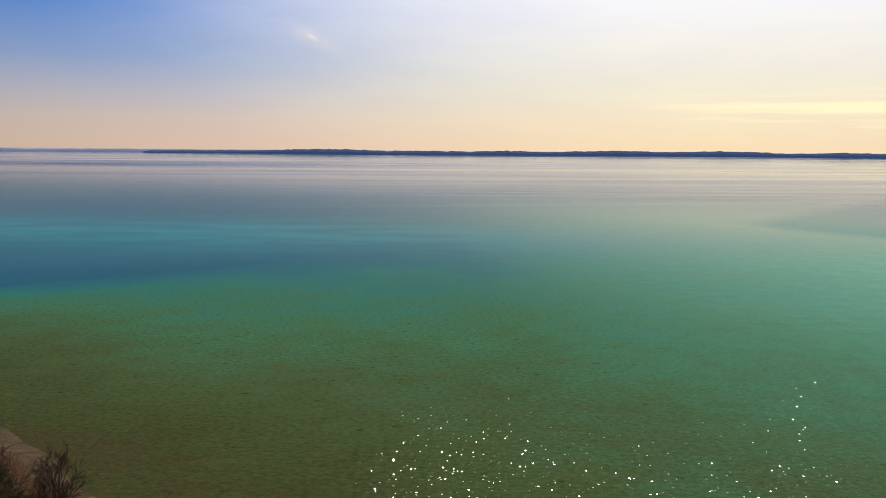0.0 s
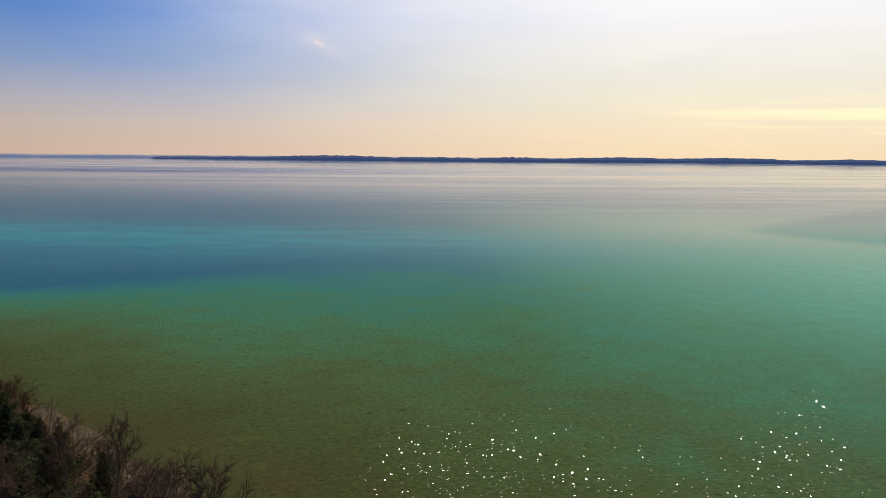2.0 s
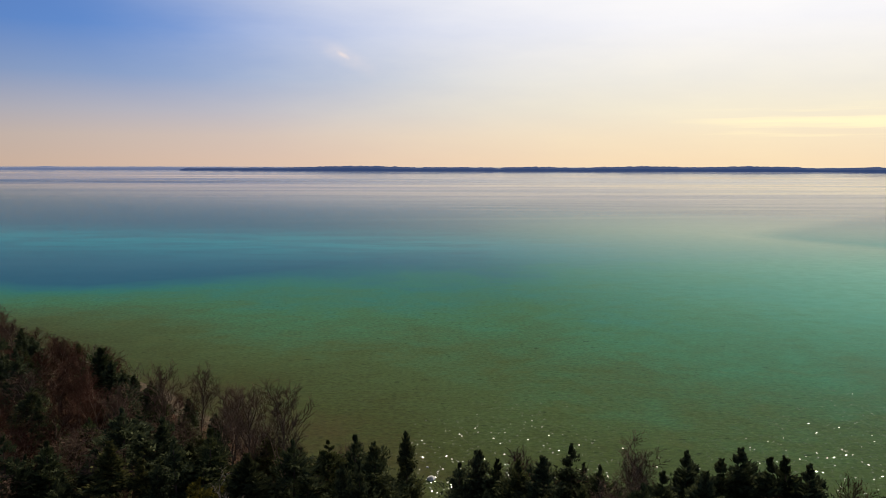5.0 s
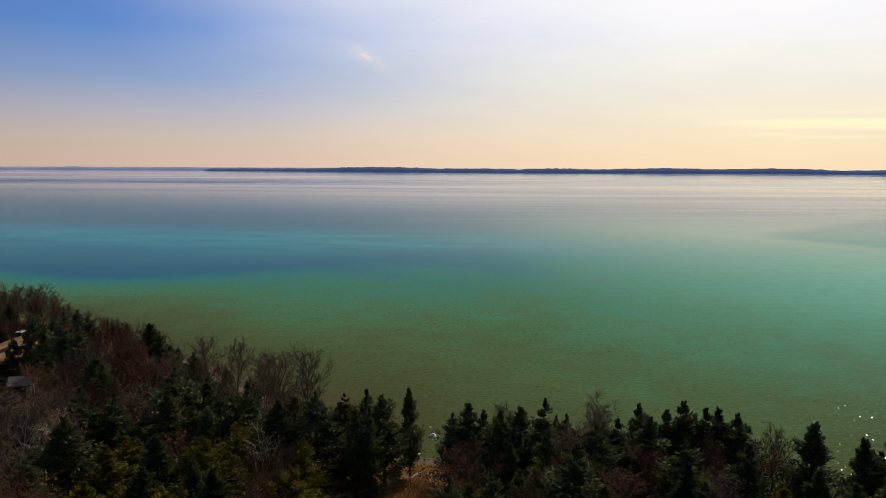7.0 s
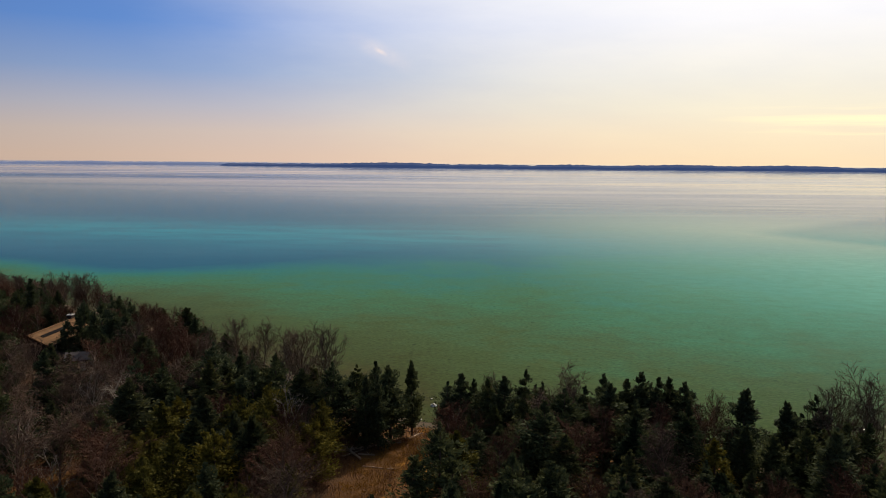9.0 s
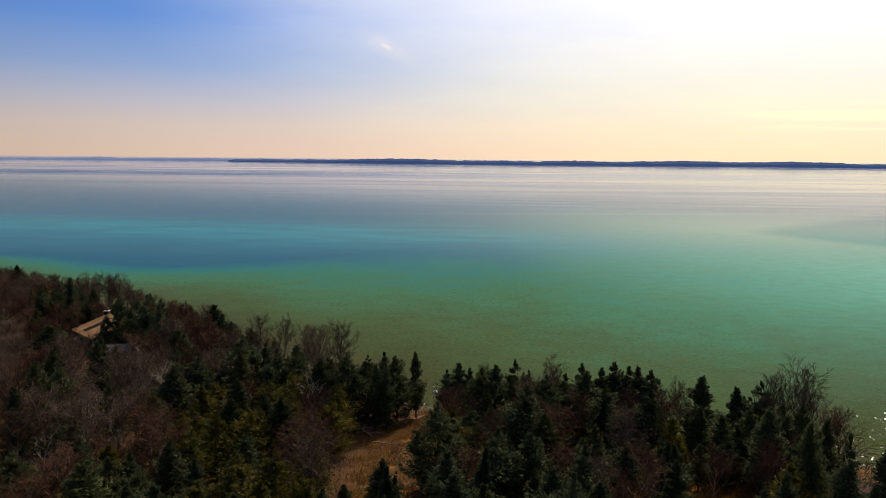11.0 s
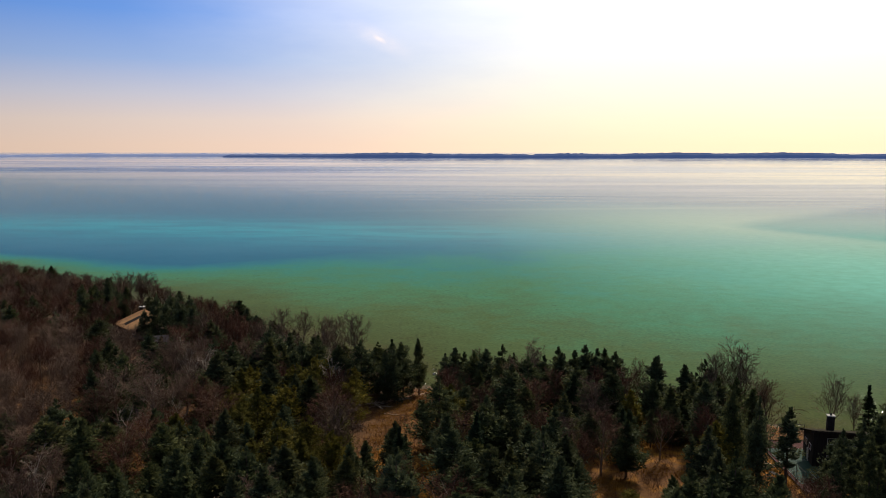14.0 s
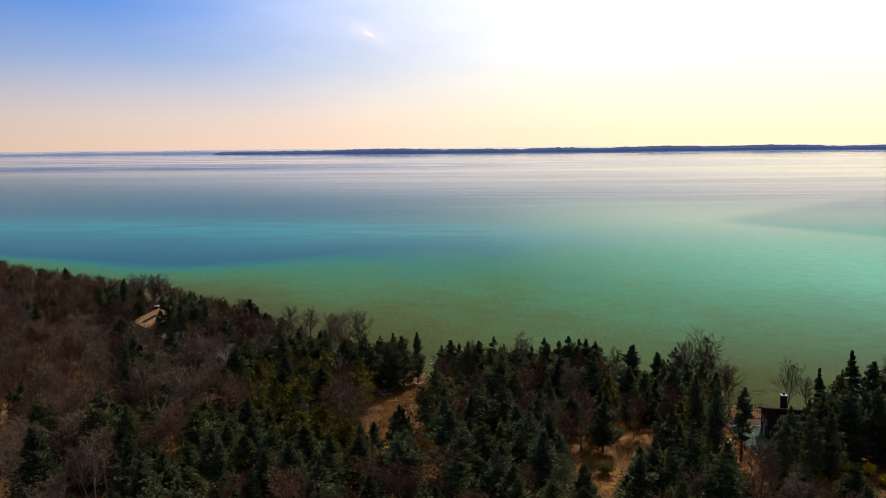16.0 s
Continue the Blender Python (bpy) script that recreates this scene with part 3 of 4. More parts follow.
def bare_tree(name, label, seed, spread, limbs, forks, wood_mat, twig_mat, fork_low=0.3, upright=0.42, girth=0.135, tall=10.0):
    """A leafless tree ten metres tall: trunk and limbs in one mesh, fine twigs in another."""
    rng = random.Random(seed)
    tree = thing(name, label, "tree", "shore woods")
    wood, twigs = Build(), Build()

    def unit():
        return Vector((rng.gauss(0, 1), rng.gauss(0, 1), rng.gauss(0, 1))).normalized()

    def limb(p, d, length, r, level):
        segs = (4, 4, 3, 1, 1)[level]
        points, radii = [p.copy()], [r]
        for i in range(segs):
            d = (d + unit() * (0.07, 0.10, 0.14, 0.18, 0.16)[level] + Vector((0, 0, 1)) * upright * (0.1, 0.42, 0.30, 0.2, 0.1)[level]).normalized()
            p = p + d * (length / segs)
            points.append(p.copy())
            radii.append(r * (1 - 0.78 * (i + 1) / segs) if level < 3 else 0.0 if i == segs - 1 else r * 0.6)
        (wood if level < 2 else twigs).tube(points, radii, (7, 5, 3, 3, 3)[level])
        if level == 4:
            return
        count = (limbs, *forks)[level]
        for c in range(count):
            f = fork_low + (1 - fork_low) * (c + rng.random()) / count if level == 0 else 0.25 + 0.75 * (c + rng.random()) / count
            f = min(f, 0.98)
            k = int(f * segs)
            q = points[k].lerp(points[k + 1], f * segs - k)
            side = d.cross(unit()).normalized()
            way = ((points[k + 1] - points[k]).normalized() * (0.75 if level else 0.6) + side * (spread if level else spread * 1.1)).normalized()
            if level == 0:
                w = 2 * math.pi * (c * 0.382 + rng.random() * 0.15)
                way = Vector((math.cos(w) * spread, math.sin(w) * spread, 0.75 + 0.5 * f)).normalized()
            size = (tall * 0.44 * (1.15 - 0.7 * f), length * 0.5, length * 0.55, length * 0.6)[level] * rng.uniform(0.7, 1.15)
            limb(q, way, size, max((r * 0.40, r * 0.40, 0.020, 0.015)[level], 0.012), level + 1)

    limb(Vector((0, 0, -0.3)), Vector((rng.uniform(-0.08, 0.08), rng.uniform(-0.08, 0.08), 1)), tall * 0.86, girth, 0)
    part("trunk", wood.mesh("trunk", wood_mat), tree)
    part("bare_crown", twigs.mesh("bare_crown", twig_mat), tree)
    return tree


CEDAR_LABEL = "dark green white cedar with a narrow ragged crown"
GOLD_LABEL = "bronze-yellow white cedar with a loose crown"
BARE_LABEL = "leafless grey-brown hardwood tree in early spring"
RED_LABEL = "leafless maple with dense reddish budding twigs"
PALE_LABEL = "leafless pale-barked birch with twisting white limbs"
FIR_LABEL = "dark green fir with layered drooping boughs"
MODELS = {
    "cedar": [conifer("cedar_tree", CEDAR_LABEL, 11 + i, (3.7, 4.3, 3.0, 4.0, 3.6, 4.5)[i], 135, 58, M_CEDAR, 0.30, (0.04, 0.05, 0.10, 0.03, 0.05, 0.04)[i], (0.62, 0.72, 0.55, 0.70, 0.62, 0.66)[i], tops=(1, 2, 1, 3, 2, 3)[i]) for i in range(6)],
    "hemlock": [conifer("hemlock_tree", "olive-green hemlock with a broad feathery crown", 101 + i, (4.8, 4.3, 5.2)[i], 140, 58, M_HEMLOCK, 0.02, 0.04, (0.66, 0.72, 0.6)[i], tops=(1, 2, 1)[i], flat=0.32, spray=1.1) for i in range(3)],
    "gold": [conifer("bronzed_cedar_tree", GOLD_LABEL, 31 + i, (4.4, 4.0, 4.8)[i], 135, 56, M_CEDAR_GOLD, 0.28, 0.05, 0.64, tops=(2, 1, 3)[i]) for i in range(3)],
    "fir": [conifer("fir_tree", FIR_LABEL, 41 + i, (3.3, 2.9)[i], 110, 60, M_FIR, -0.05, 0.10, 0.85, flat=0.2) for i in range(2)],
    "thin": [conifer("slender_cedar_tree", "slender cedar with a bare lower trunk and thin crown", 51 + i, 1.7, 75, 40, M_CEDAR, 0.2, 0.30, 0.40) for i in range(1)],
    "bare": [bare_tree("bare_hardwood_tree", BARE_LABEL, 61 + i, (0.62, 0.75, 0.56, 0.68)[i], (13, 14, 12, 13)[i], (6, 6, 5), M_LIMB, M_GREY_BARK, (0.3, 0.25, 0.4, 0.35)[i], 0.34) for i in range(4)],
    "red": [bare_tree("budding_maple_tree", RED_LABEL, 71 + i, 0.60, 12, (7, 6, 4), M_LIMB, M_RED_TWIG, 0.22, 0.36) for i in range(3)],
    "pale": [bare_tree("pale_birch_tree", PALE_LABEL, 81 + i, 0.8, 7, (4, 4, 2), M_PALE_BARK, M_PALE_BARK, 0.35, 0.2, 0.14) for i in range(2)],
    "dead": [bare_tree("dead_snag_tree", "dead grey spire of a tree with stub branches", 91, 0.35, 9, (2, 1, 1), M_GREY_BARK, M_GREY_BARK, 0.2, 0.1, 0.14)],
}
FIRST = {id(m): True for models in MODELS.values() for m in models}
TOPS = {id(m): max(v.co.z for c in m.children for v in c.data.vertices) for models in MODELS.values() for m in models}
PLACED = []
tree_rng = random.Random(5)


def plant(kind, x, y, h, width=1.0, model=None):
    models = MODELS[kind]
    model = models[tree_rng.randrange(len(models)) if model is None else model % len(models)]
    s = h / TOPS[id(model)]
    m = Matrix.LocRotScale((x, y, float(ground_z(x, y))), Euler((0, 0, tree_rng.uniform(0, 6.283))), (s * width * 1.1, s * width * 1.1, s))
    PLACED.append((x, y))
    if FIRST[id(model)]:
        FIRST[id(model)] = False
        model.matrix_basis = m
        return model
    return copy_thing_at(model, m)


def copy_thing_at(model, m):
    keep = model.matrix_basis.copy()
    model.matrix_basis = Matrix()
    made = copy_thing(model, m)
    model.matrix_basis = keep
    return made


# the row along the water, tree by tree: place and height
CEDAR_MID = [(-13.1, -21.6, 10.7), (-10.2, -18.9, 9.7), (-7.5, -18.9, 10.5), (-4.9, -20.8, 10.4), (3.2, -20.2, 8.4), (5.2, -19.6, 9.5), (7, -19.9, 9.0),
             (14.6, -20.0, 10.7), (21.9, -25.3, 9.7), (25.3, -23.4, 11.2), (27.9, -24.3, 10.8), (30.1, -24.0, 11.8), (31.7, -25.5, 11.6), (33.8, -25.3, 11.6), (35.4, -27.0, 11.2), (41.7, -30.3, 11.8)]
CEDAR_SIDE = [(9.2, -21.6, 9.4), (11.6, -22.6, 10.0), (16.6, -24.0, 9.8), (46.8, -31.8, 10.7), (50.2, -31.6, 11.8), (54.1, -44.4, 9.8), (75.8, -46.1, 11.0), (82, -44.7, 12.4), (-73.9, 39.7, 8.8), (-75.7, 37.1, 7.5), (-68.1, 32.9, 8.8), (-100.7, 54.8, 9.8),
              (-143.5, 80.9, 8.6), (-103.5, 50.7, 8.1), (-107.9, 50.1, 7.6), (-49.6, 17.0, 10.4), (-46.8, 14.2, 9.0)]
BARE_LEFT = [(-15.2, -17.2, 16.8), (-20, -13.6, 15.5), (-22.3, -11.0, 14.6), (-34.6, 2.6, 13.4), (-31.3, 5.9, 12.8), (-37.5, -2.5, 12.4), (-8.5, -13.5, 9.6), (-89.6, 59.7, 10.5), (-95.1, 61.9, 9.7), (-100, 61.8, 10.0),
             (-109.6, 65.1, 9.0), (-116.5, 70.2, 9.1), (-128.5, 79.9, 8.9), (-136, 84.5, 8.8), (-140.8, 82.7, 8.4), (-151.9, 88.1, 7.9), (-164.1, 97.9, 8.3), (-171.9, 102.7, 8.8), (-183.7, 113.0, 8.1)]
BARE_RIGHT = [(19.3, -22.4, 13.8), (21.2, -19.8, 11.0), (10, -17.4, 11.0), (52.4, -33.1, 15.1), (54, -34.4, 16.9), (56.7, -33.6, 13.8), (59, -35.6, 8.6), (70.4, -36.1, 11.5), (72.4, -40.8, 9.7),
              (86.4, -40.9, 13.9), (88.1, -42.1, 14.6)]
RED = [(-41.1, -1.5, 12.0), (-47.3, 7.5, 11.5), (-53.4, 18.0, 11.0), (-60.1, 26.5, 10.5), (-66.3, 34.9, 8.8), (39.4, -26.3, 11.7), (12.8, -18.9, 9.2), (17.3, -21.5, 8.5), (44.8, -31.4, 7.6), (-44, 0.9, 10.5),
       (-55.9, 19.2, 9.5), (-49.2, 8.9, 10.1)]
for x, y, h in CEDAR_MID + CEDAR_SIDE:
    plant("cedar", x, y, h + (1.1 if x > -60 else 0.3), tree_rng.uniform(0.85, 1.1))
for x, y, h in BARE_LEFT + BARE_RIGHT:
    plant("bare", x, y, h, 0.95)
for x, y, h in RED:
    plant("red", x, y, h, 0.9)
plant("cedar", -2.1, -17.2, 11.9, 0.62, 2)
plant("fir", 78.8, -43.4, 15.2)
plant("fir", 74.6, -40.5, 11.1, 0.8)
plant("pale", -16.3, -31.1, 12.6, 0.7)
plant("pale", -45.0, -30.0, 12.0, 0.8)
plant("dead", 49.2, -30.7, 13.2)
plant("thin", 53.9, -59.7, 13.0)
# about the cottage and the western house
for x, y, h, w in [(49.1, -61.8, 14.4, 0.55), (47.6, -55.8, 13.4, 0.6), (57.9, -67.2, 10.6, 0.7), (60.7, -69.2, 12.0, 0.7), (64.9, -66.8, 11.0, 0.75), (70.7, -60.6, 13.4, 0.7),
                   (-97.5, 32.7, 11.8, 0.8), (-93.5, 32.6, 11.0, 0.8), (-92.3, 36.0, 13.4, 0.7), (-88.3, 38.0, 8.2, 0.8), (-74.0, 17.8, 8.4, 0.8), (-71.9, 20.5, 11.8, 0.75), (-67.6, 19.1, 12.6, 0.75),
                   (-64.1, 16.1, 13.4, 0.7), (-59.8, 13.1, 12.0, 0.8), (61.4, -60.5, 10.2, 0.8), (64.2, -59.5, 11.0, 0.8), (-8.0, -24.8, 10.8, 0.6), (-6.2, -24.4, 11.0, 0.6)]:
    plant("cedar", x, y, h, w)
for x, y, h in [(-90.2, 52.4, 12.6), (-88.0, 53.1, 13.0), (-94.8, 53.4, 12.6), (-97.5, 52.6, 12.4)]:
    plant("bare", x, y, h, 1.05)

# the woods behind, scattered by area
CLEAR = [(0.5, -14, 3), (-1.0, -20, 2.2), (-3, -25, 3.4), (-5, -31, 3.8), (-6.5, -38, 3.4), (-6.5, -45, 2.4), (-5.5, -51, 2.2), (0.3, -42, 2.0), (1.5, -48, 1.8), (2.3, -57, 2), (29, -61, 3.4), (36.5, -55, 2.6),
         (41, -56, 2.4), (53.5, -54, 5.0), (61, -47, 7), (61, -56, 5), (66, -50, 8), (74, -52, 8), (70, -64, 4.5), (75, -68, 4.5), (-80, 22, 9), (-80, 30, 7), (-68, 10, 5), (66, -40.5, 4.5)]


# open ground that shows between the trees: nothing tall stands just inland of it
SIGHT = [(-67, 8, 1.8), (-78, 15, 1.2), (-75.5, 19, 3.0), (-74, 24, 2.0), (-5.2, -51.9, 1.5), (-8.8, -40.5, 2.4), (0.4, -23.4, 2.2), (-3.5, -32, 2.6), (-9.0, -30, 2.4), (-7.0, -36, 2.4), (-1.0, -28, 2.0), (0.8, -43.5, 1.5), (1.9, -57.0, 1.5), (28.3, -59.4, 2.2), (30.6, -66.1, 1.8), (36.5, -54.6, 1.0), (41, -54, 1.2),
         (54.5, -50, 2.6), (56.5, -55, 2.6), (60, -46, 3.0), (22, -27.4, 1.0), (-85, -18, 1.6), (-75, -50, 1.8), (-74, -27, 1.5), (69, -63, 3.0), (74, -68, 3.4)]


def in_sight(x, y):
    for a, b, r in SIGHT:
        d = (Vector((10.5, -182)) - Vector((a, b))).normalized()
        f = min(max((Vector((x - a, y - b))).dot(d), 0.0), 21.0)
        if (x - a - d.x * f) ** 2 + (y - b - d.y * f) ** 2 < (r + 0.7) ** 2:
            return True
    return False


def blocked(x, y, gap):
    if in_sight(x, y):
        return True
    if any((x - a) ** 2 + (y - b) ** 2 < (r + 0.3) ** 2 for a, b, r in CLEAR):
        return True
    return any((x - a) ** 2 + (y - b) ** 2 < gap * gap for a, b in PLACED)


def pick(x, y):
    """What grows where: brown hardwoods to the west, cedar thickets in the middle and east."""
    c = tree_rng.random()
    if -112 < x < -58 and y > 5 and c < 0.3:
        return ("cedar", 4.0)
    if x < -66 or (x < -50 and y > 2):
        return ("bare", 3.3) if c < 0.40 else ("red", 3.3) if c < 0.84 else ("hemlock", 3.9) if c < 0.96 else ("pale", 4.2)
    if x < -36 and y < -8:
        return ("bare", 3.9) if c < 0.24 else ("red", 3.9) if c < 0.44 else ("pale", 4.2) if c < 0.52 else ("cedar", 3.8) if c < 0.80 else ("hemlock", 4.0)
    if x < -10:
        if -66 < y < -20 and c < 0.36:
            return ("gold", 4.1)
        return ("cedar", 3.5) if c < 0.49 else ("hemlock", 3.9) if c < 0.78 else ("red", 3.6) if c < 0.90 else ("bare", 3.8) if c < 0.96 else ("pale", 4.0)
    return ("cedar", 3.5) if c < 0.44 else ("hemlock", 3.9) if c < 0.69 else ("red", 3.4) if c < 0.87 else ("gold", 4.0) if c < 0.90 else ("fir", 4.0) if c < 0.95 else ("bare", 4.0)


for _ in range(14000):
    x, y = tree_rng.uniform(-195, 98), tree_rng.uniform(-104, 125)
    s = inland_at(x, y)
    if s < (4.0 if x < -8 else 6.0) or x < 3 - 0.62 * (y + 186) - 8 or x > 18 + 0.60 * (y + 186):
        continue
    if -95 < x < -58 and -70 < y < -8 and tree_rng.random() < 0.3:
        continue
    kind, gap = pick(x, y)
    if blocked(x, y, gap):
        continue
    most = 4.5 + 0.55 * s if x < -8 else 20.0
    if -56 < x < -10 and kind not in ("red", "bare", "pale"):
        most = 3.6 + 0.42 * s
    if s < 6.5 and x < -8 and kind in ("cedar", "hemlock"):
        kind = "red"
    plant(kind, x, y, min(most, (0.84 if x < -58 else 1.0) * tree_rng.uniform(*{"cedar": (6.6, 12.8), "hemlock": (6.6, 12.0), "gold": (7.5, 10.5), "fir": (8, 11.5), "red": (8.2, 11.5), "bare": (9.5, 12.5), "pale": (9, 12)}[kind])), tree_rng.uniform(0.85, 1.15) * (1.35 if kind in ("red", "bare") else 1.0))

# young bare tree in the clearing, and one by the bank
plant("bare", 0.2, -43.5, 6.6, 0.7)
for x, y, h in [(-3.0, -57.0, 6.4), (-5.6, -63.5, 7.0), (66.6, -58.8, 11.6), (68.8, -57.8, 11.4), (71.0, -58.6, 12.0), (73.6, -57.8, 11.6), (76.2, -58.2, 12.2), (79.0, -57.2, 11.8), (81.5, -55.5, 12.0), (84.0, -53.0, 12.0),
                (-97, 47.5, 9.0), (-101.5, 44, 8.6), (-93, 42.5, 8.2), (-70.5, 25.5, 7.0), (-71.0, 33.0, 7.6), (-66.5, 27.5, 8.0)]:
    plant("cedar", x, y, h, 1.0)
plant("bare", -15.5, -30.0, 9.0, 0.8)

# ---- low brush and dry grass ----


def brush(name, label, seed, clumps, stems, tall, mat, inside):
    """Many thin stems in clumps: too fine and too many to count."""
    rng = np.random.RandomState(seed)
    b = Build()
    made = 0
    while made < clumps:
        x, y = rng.uniform(-130, 95), rng.uniform(-104, 80)
        if not inside(x, y):
            continue
        made += 1
        z = float(ground_z(x, y))
        for _ in range(stems):
            d = Vector((rng.normal() * 0.5, rng.normal() * 0.5, 1)).normalized()
            p = Vector((x + rng.normal() * 0.5, y + rng.normal() * 0.5, z - 0.05))
            h = tall * rng.uniform(0.4, 1.2)
            b.tube([p, p + d * h + Vector(rng.normal(size=3) * 0.12)], (0.022, 0.0), 3)
    ob = new(name, b.mesh(name, mat))
    return tagged(ob, label, "brush", kind="stuff")


def in_woods(x, y):
    return inland_at(x, y) > 2.5 and 3 - 0.62 * (y + 186) - 8 < x < 18 + 0.60 * (y + 186) and not any((x - a) ** 2 + (y - b) ** 2 < (r * 0.75) ** 2 for a, b, r in CLEAR)


def in_clearing(x, y):
    return inland_at(x, y) > 2.0 and any((x - a) ** 2 + (y - b) ** 2 < r * r for a, b, r in CLEAR[:14])


brush("undergrowth", "brown leafless undergrowth between the trees", 3, 7500, 9, 2.3, M_RED_TWIG, in_woods)
brush("dry_grass", "tufts of dry orange grass in the clearings", 4, 1300, 14, 0.5, M_DRY, in_clearing)


def bush(label, seed, x, y, r, h, mat):
    rng = np.random.RandomState(seed)
    ob = thing("shrub", label, "shrub", "shrubs by the house", pose(x, y, float(ground_z(x, y))))
    wood = Build()
    for _ in range(14):
        d = Vector((rng.normal() * 0.6, rng.normal() * 0.6, 1)).normalized()
        wood.tube([Vector((0, 0, -0.1)), d * h * 0.5, d * h * 0.9], (0.03, 0.02, 0.0), 3)
    n = 900
    w = rng.normal(size=(n, 3))
    w /= np.linalg.norm(w, axis=1, keepdims=True)
    lump = 0.75 + 0.25 * np.sin(w[:, 0] * 5 + seed) * np.sin(w[:, 1] * 6)
    c = w * (rng.uniform(0.5, 1.0, n) * lump)[:, None] * (r, r, h * 0.5) + (0, 0, h * 0.52)
    part("stems", wood.mesh("stems", M_GREY_BARK), ob)
    part("blossom", spray_mesh("blossom", c, w + rng.normal(size=(n, 3)) * 0.6, rng.uniform(0.2, 0.45, n), rng.uniform(0.1, 0.22, n), mat, rng), ob)
    return ob


for i, (x, y, r, h) in enumerate([(68.8, -62.9, 1.9, 2.2), (72.2, -64.2, 1.3, 2.0), (74.5, -68.4, 2.3, 2.4), (72.3, -68.5, 1.2, 1.8), (30.8, -66.5, 2.0, 2.2)]):
    bush("rounded shrub with sunlit yellow put into its colour", 20 + i, x, y, r, h, M_YELLOW if i < 4 else M_CEDAR_GOLD)

# ---- house among the western trees ----


def slab(a, b, c, d, thick):
    """A roof panel: four corners of its top and a thickness below."""
    b_ = Build()
    low = [Vector(p) - Vector((0, 0, thick)) for p in (a, b, c, d)]
    b_.v = [tuple(p) for p in (a, b, c, d)] + [tuple(p) for p in low]
    b_.f = [(0, 1, 2, 3), (7, 6, 5, 4), (0, 4, 5, 1), (1, 5, 6, 2), (2, 6, 7, 3), (3, 7, 4, 0)]
    return b_


def shingle_rows(parent, a, b, c, d, rows, mat, name="shingle_course"):
    """Overlapping courses between the ridge line a-b and the eave line d-c."""
    a, b, c, d = (Vector(p) for p in (a, b, c, d))
    for r in range(rows):
        f, g = r / rows, (r + 1) / rows + 0.02
        p, q, u, v = a.lerp(d, f), b.lerp(c, f), b.lerp(c, g), a.lerp(d, g)
        lift = Vector((0, 0, 0.035))
        part(name, slab(p + lift * 0.4, q + lift * 0.4, u + lift * 1.6, v + lift * 1.6, 0.03).mesh(name, mat), parent)


def window(parent, at, size, turn=0.0):
    """A framed pane; size is width and height; it faces local -y turned by turn."""
    w, h = size
    frame_b = Build()
    for sx in (-1, 1):
        frame_b.box((0.09, 0.12, h), (sx * w / 2, 0, 0))
    for sz in (-1, 1):
        frame_b.box((w + 0.09, 0.12, 0.09), (0, 0, sz * h / 2))
    ob = part("window", frame_b.mesh("window", M_PALE_TRIM), parent)
    ob.matrix_basis = pose(*at, 0, 0, turn)
    part("pane", Build().box((w, 0.03, h)).mesh("pane", M_GLASS), ob)
    return ob


def glass_material():
    m, k = material("dark_window_glass")
    at = k.add("ShaderNodeTexCoord").outputs["Object"]
    s = k.add("ShaderNodeBsdfPrincipled", {}, Base_Color=(0.012, 0.014, 0.016, 1), Roughness=0.06, Normal=k.bump(k.noise(at, 0.8, 2.0), 0.05, 0.02))
    finish(k, s.outputs[0])
    return m


M_GLASS = glass_material()
M_OLD_ROOF = rough_material("weathered_grey_roof", [(0.0, (0.06, 0.048, 0.044)), (1.0, (0.13, 0.108, 0.098))], 0.8, 9.0, 0.9, 0.4, 0.02)
M_SKYLIGHT = rough_material("matte_black_strip", [(0.0, (0.004, 0.003, 0.003)), (1.0, (0.010, 0.008, 0.007))], 1.0, 9.0, 0.95, 0.2, 0.01)


def chimney(parent, x, y, base, top, wide, deep):
    stack = part("chimney", Build().box((wide, deep, top - base), (x, y, (base + top) / 2), bevel=0.02).mesh("chimney", M_BRICK_DARK), parent, "dark masonry chimney")
    part("chimney_cap", Build().box((wide + 0.22, deep + 0.22, 0.16), (x, y, top + 0.08), bevel=0.03).mesh("chimney_cap", M_CAP), stack, "pale stone cap")
    part("flue", Build().tube([Vector((x, y, top + 0.1)), Vector((x, y, top + 0.42))], (0.2, 0.18), 10).mesh("flue", M_STEEL), stack, "round dark flue")
    return stack


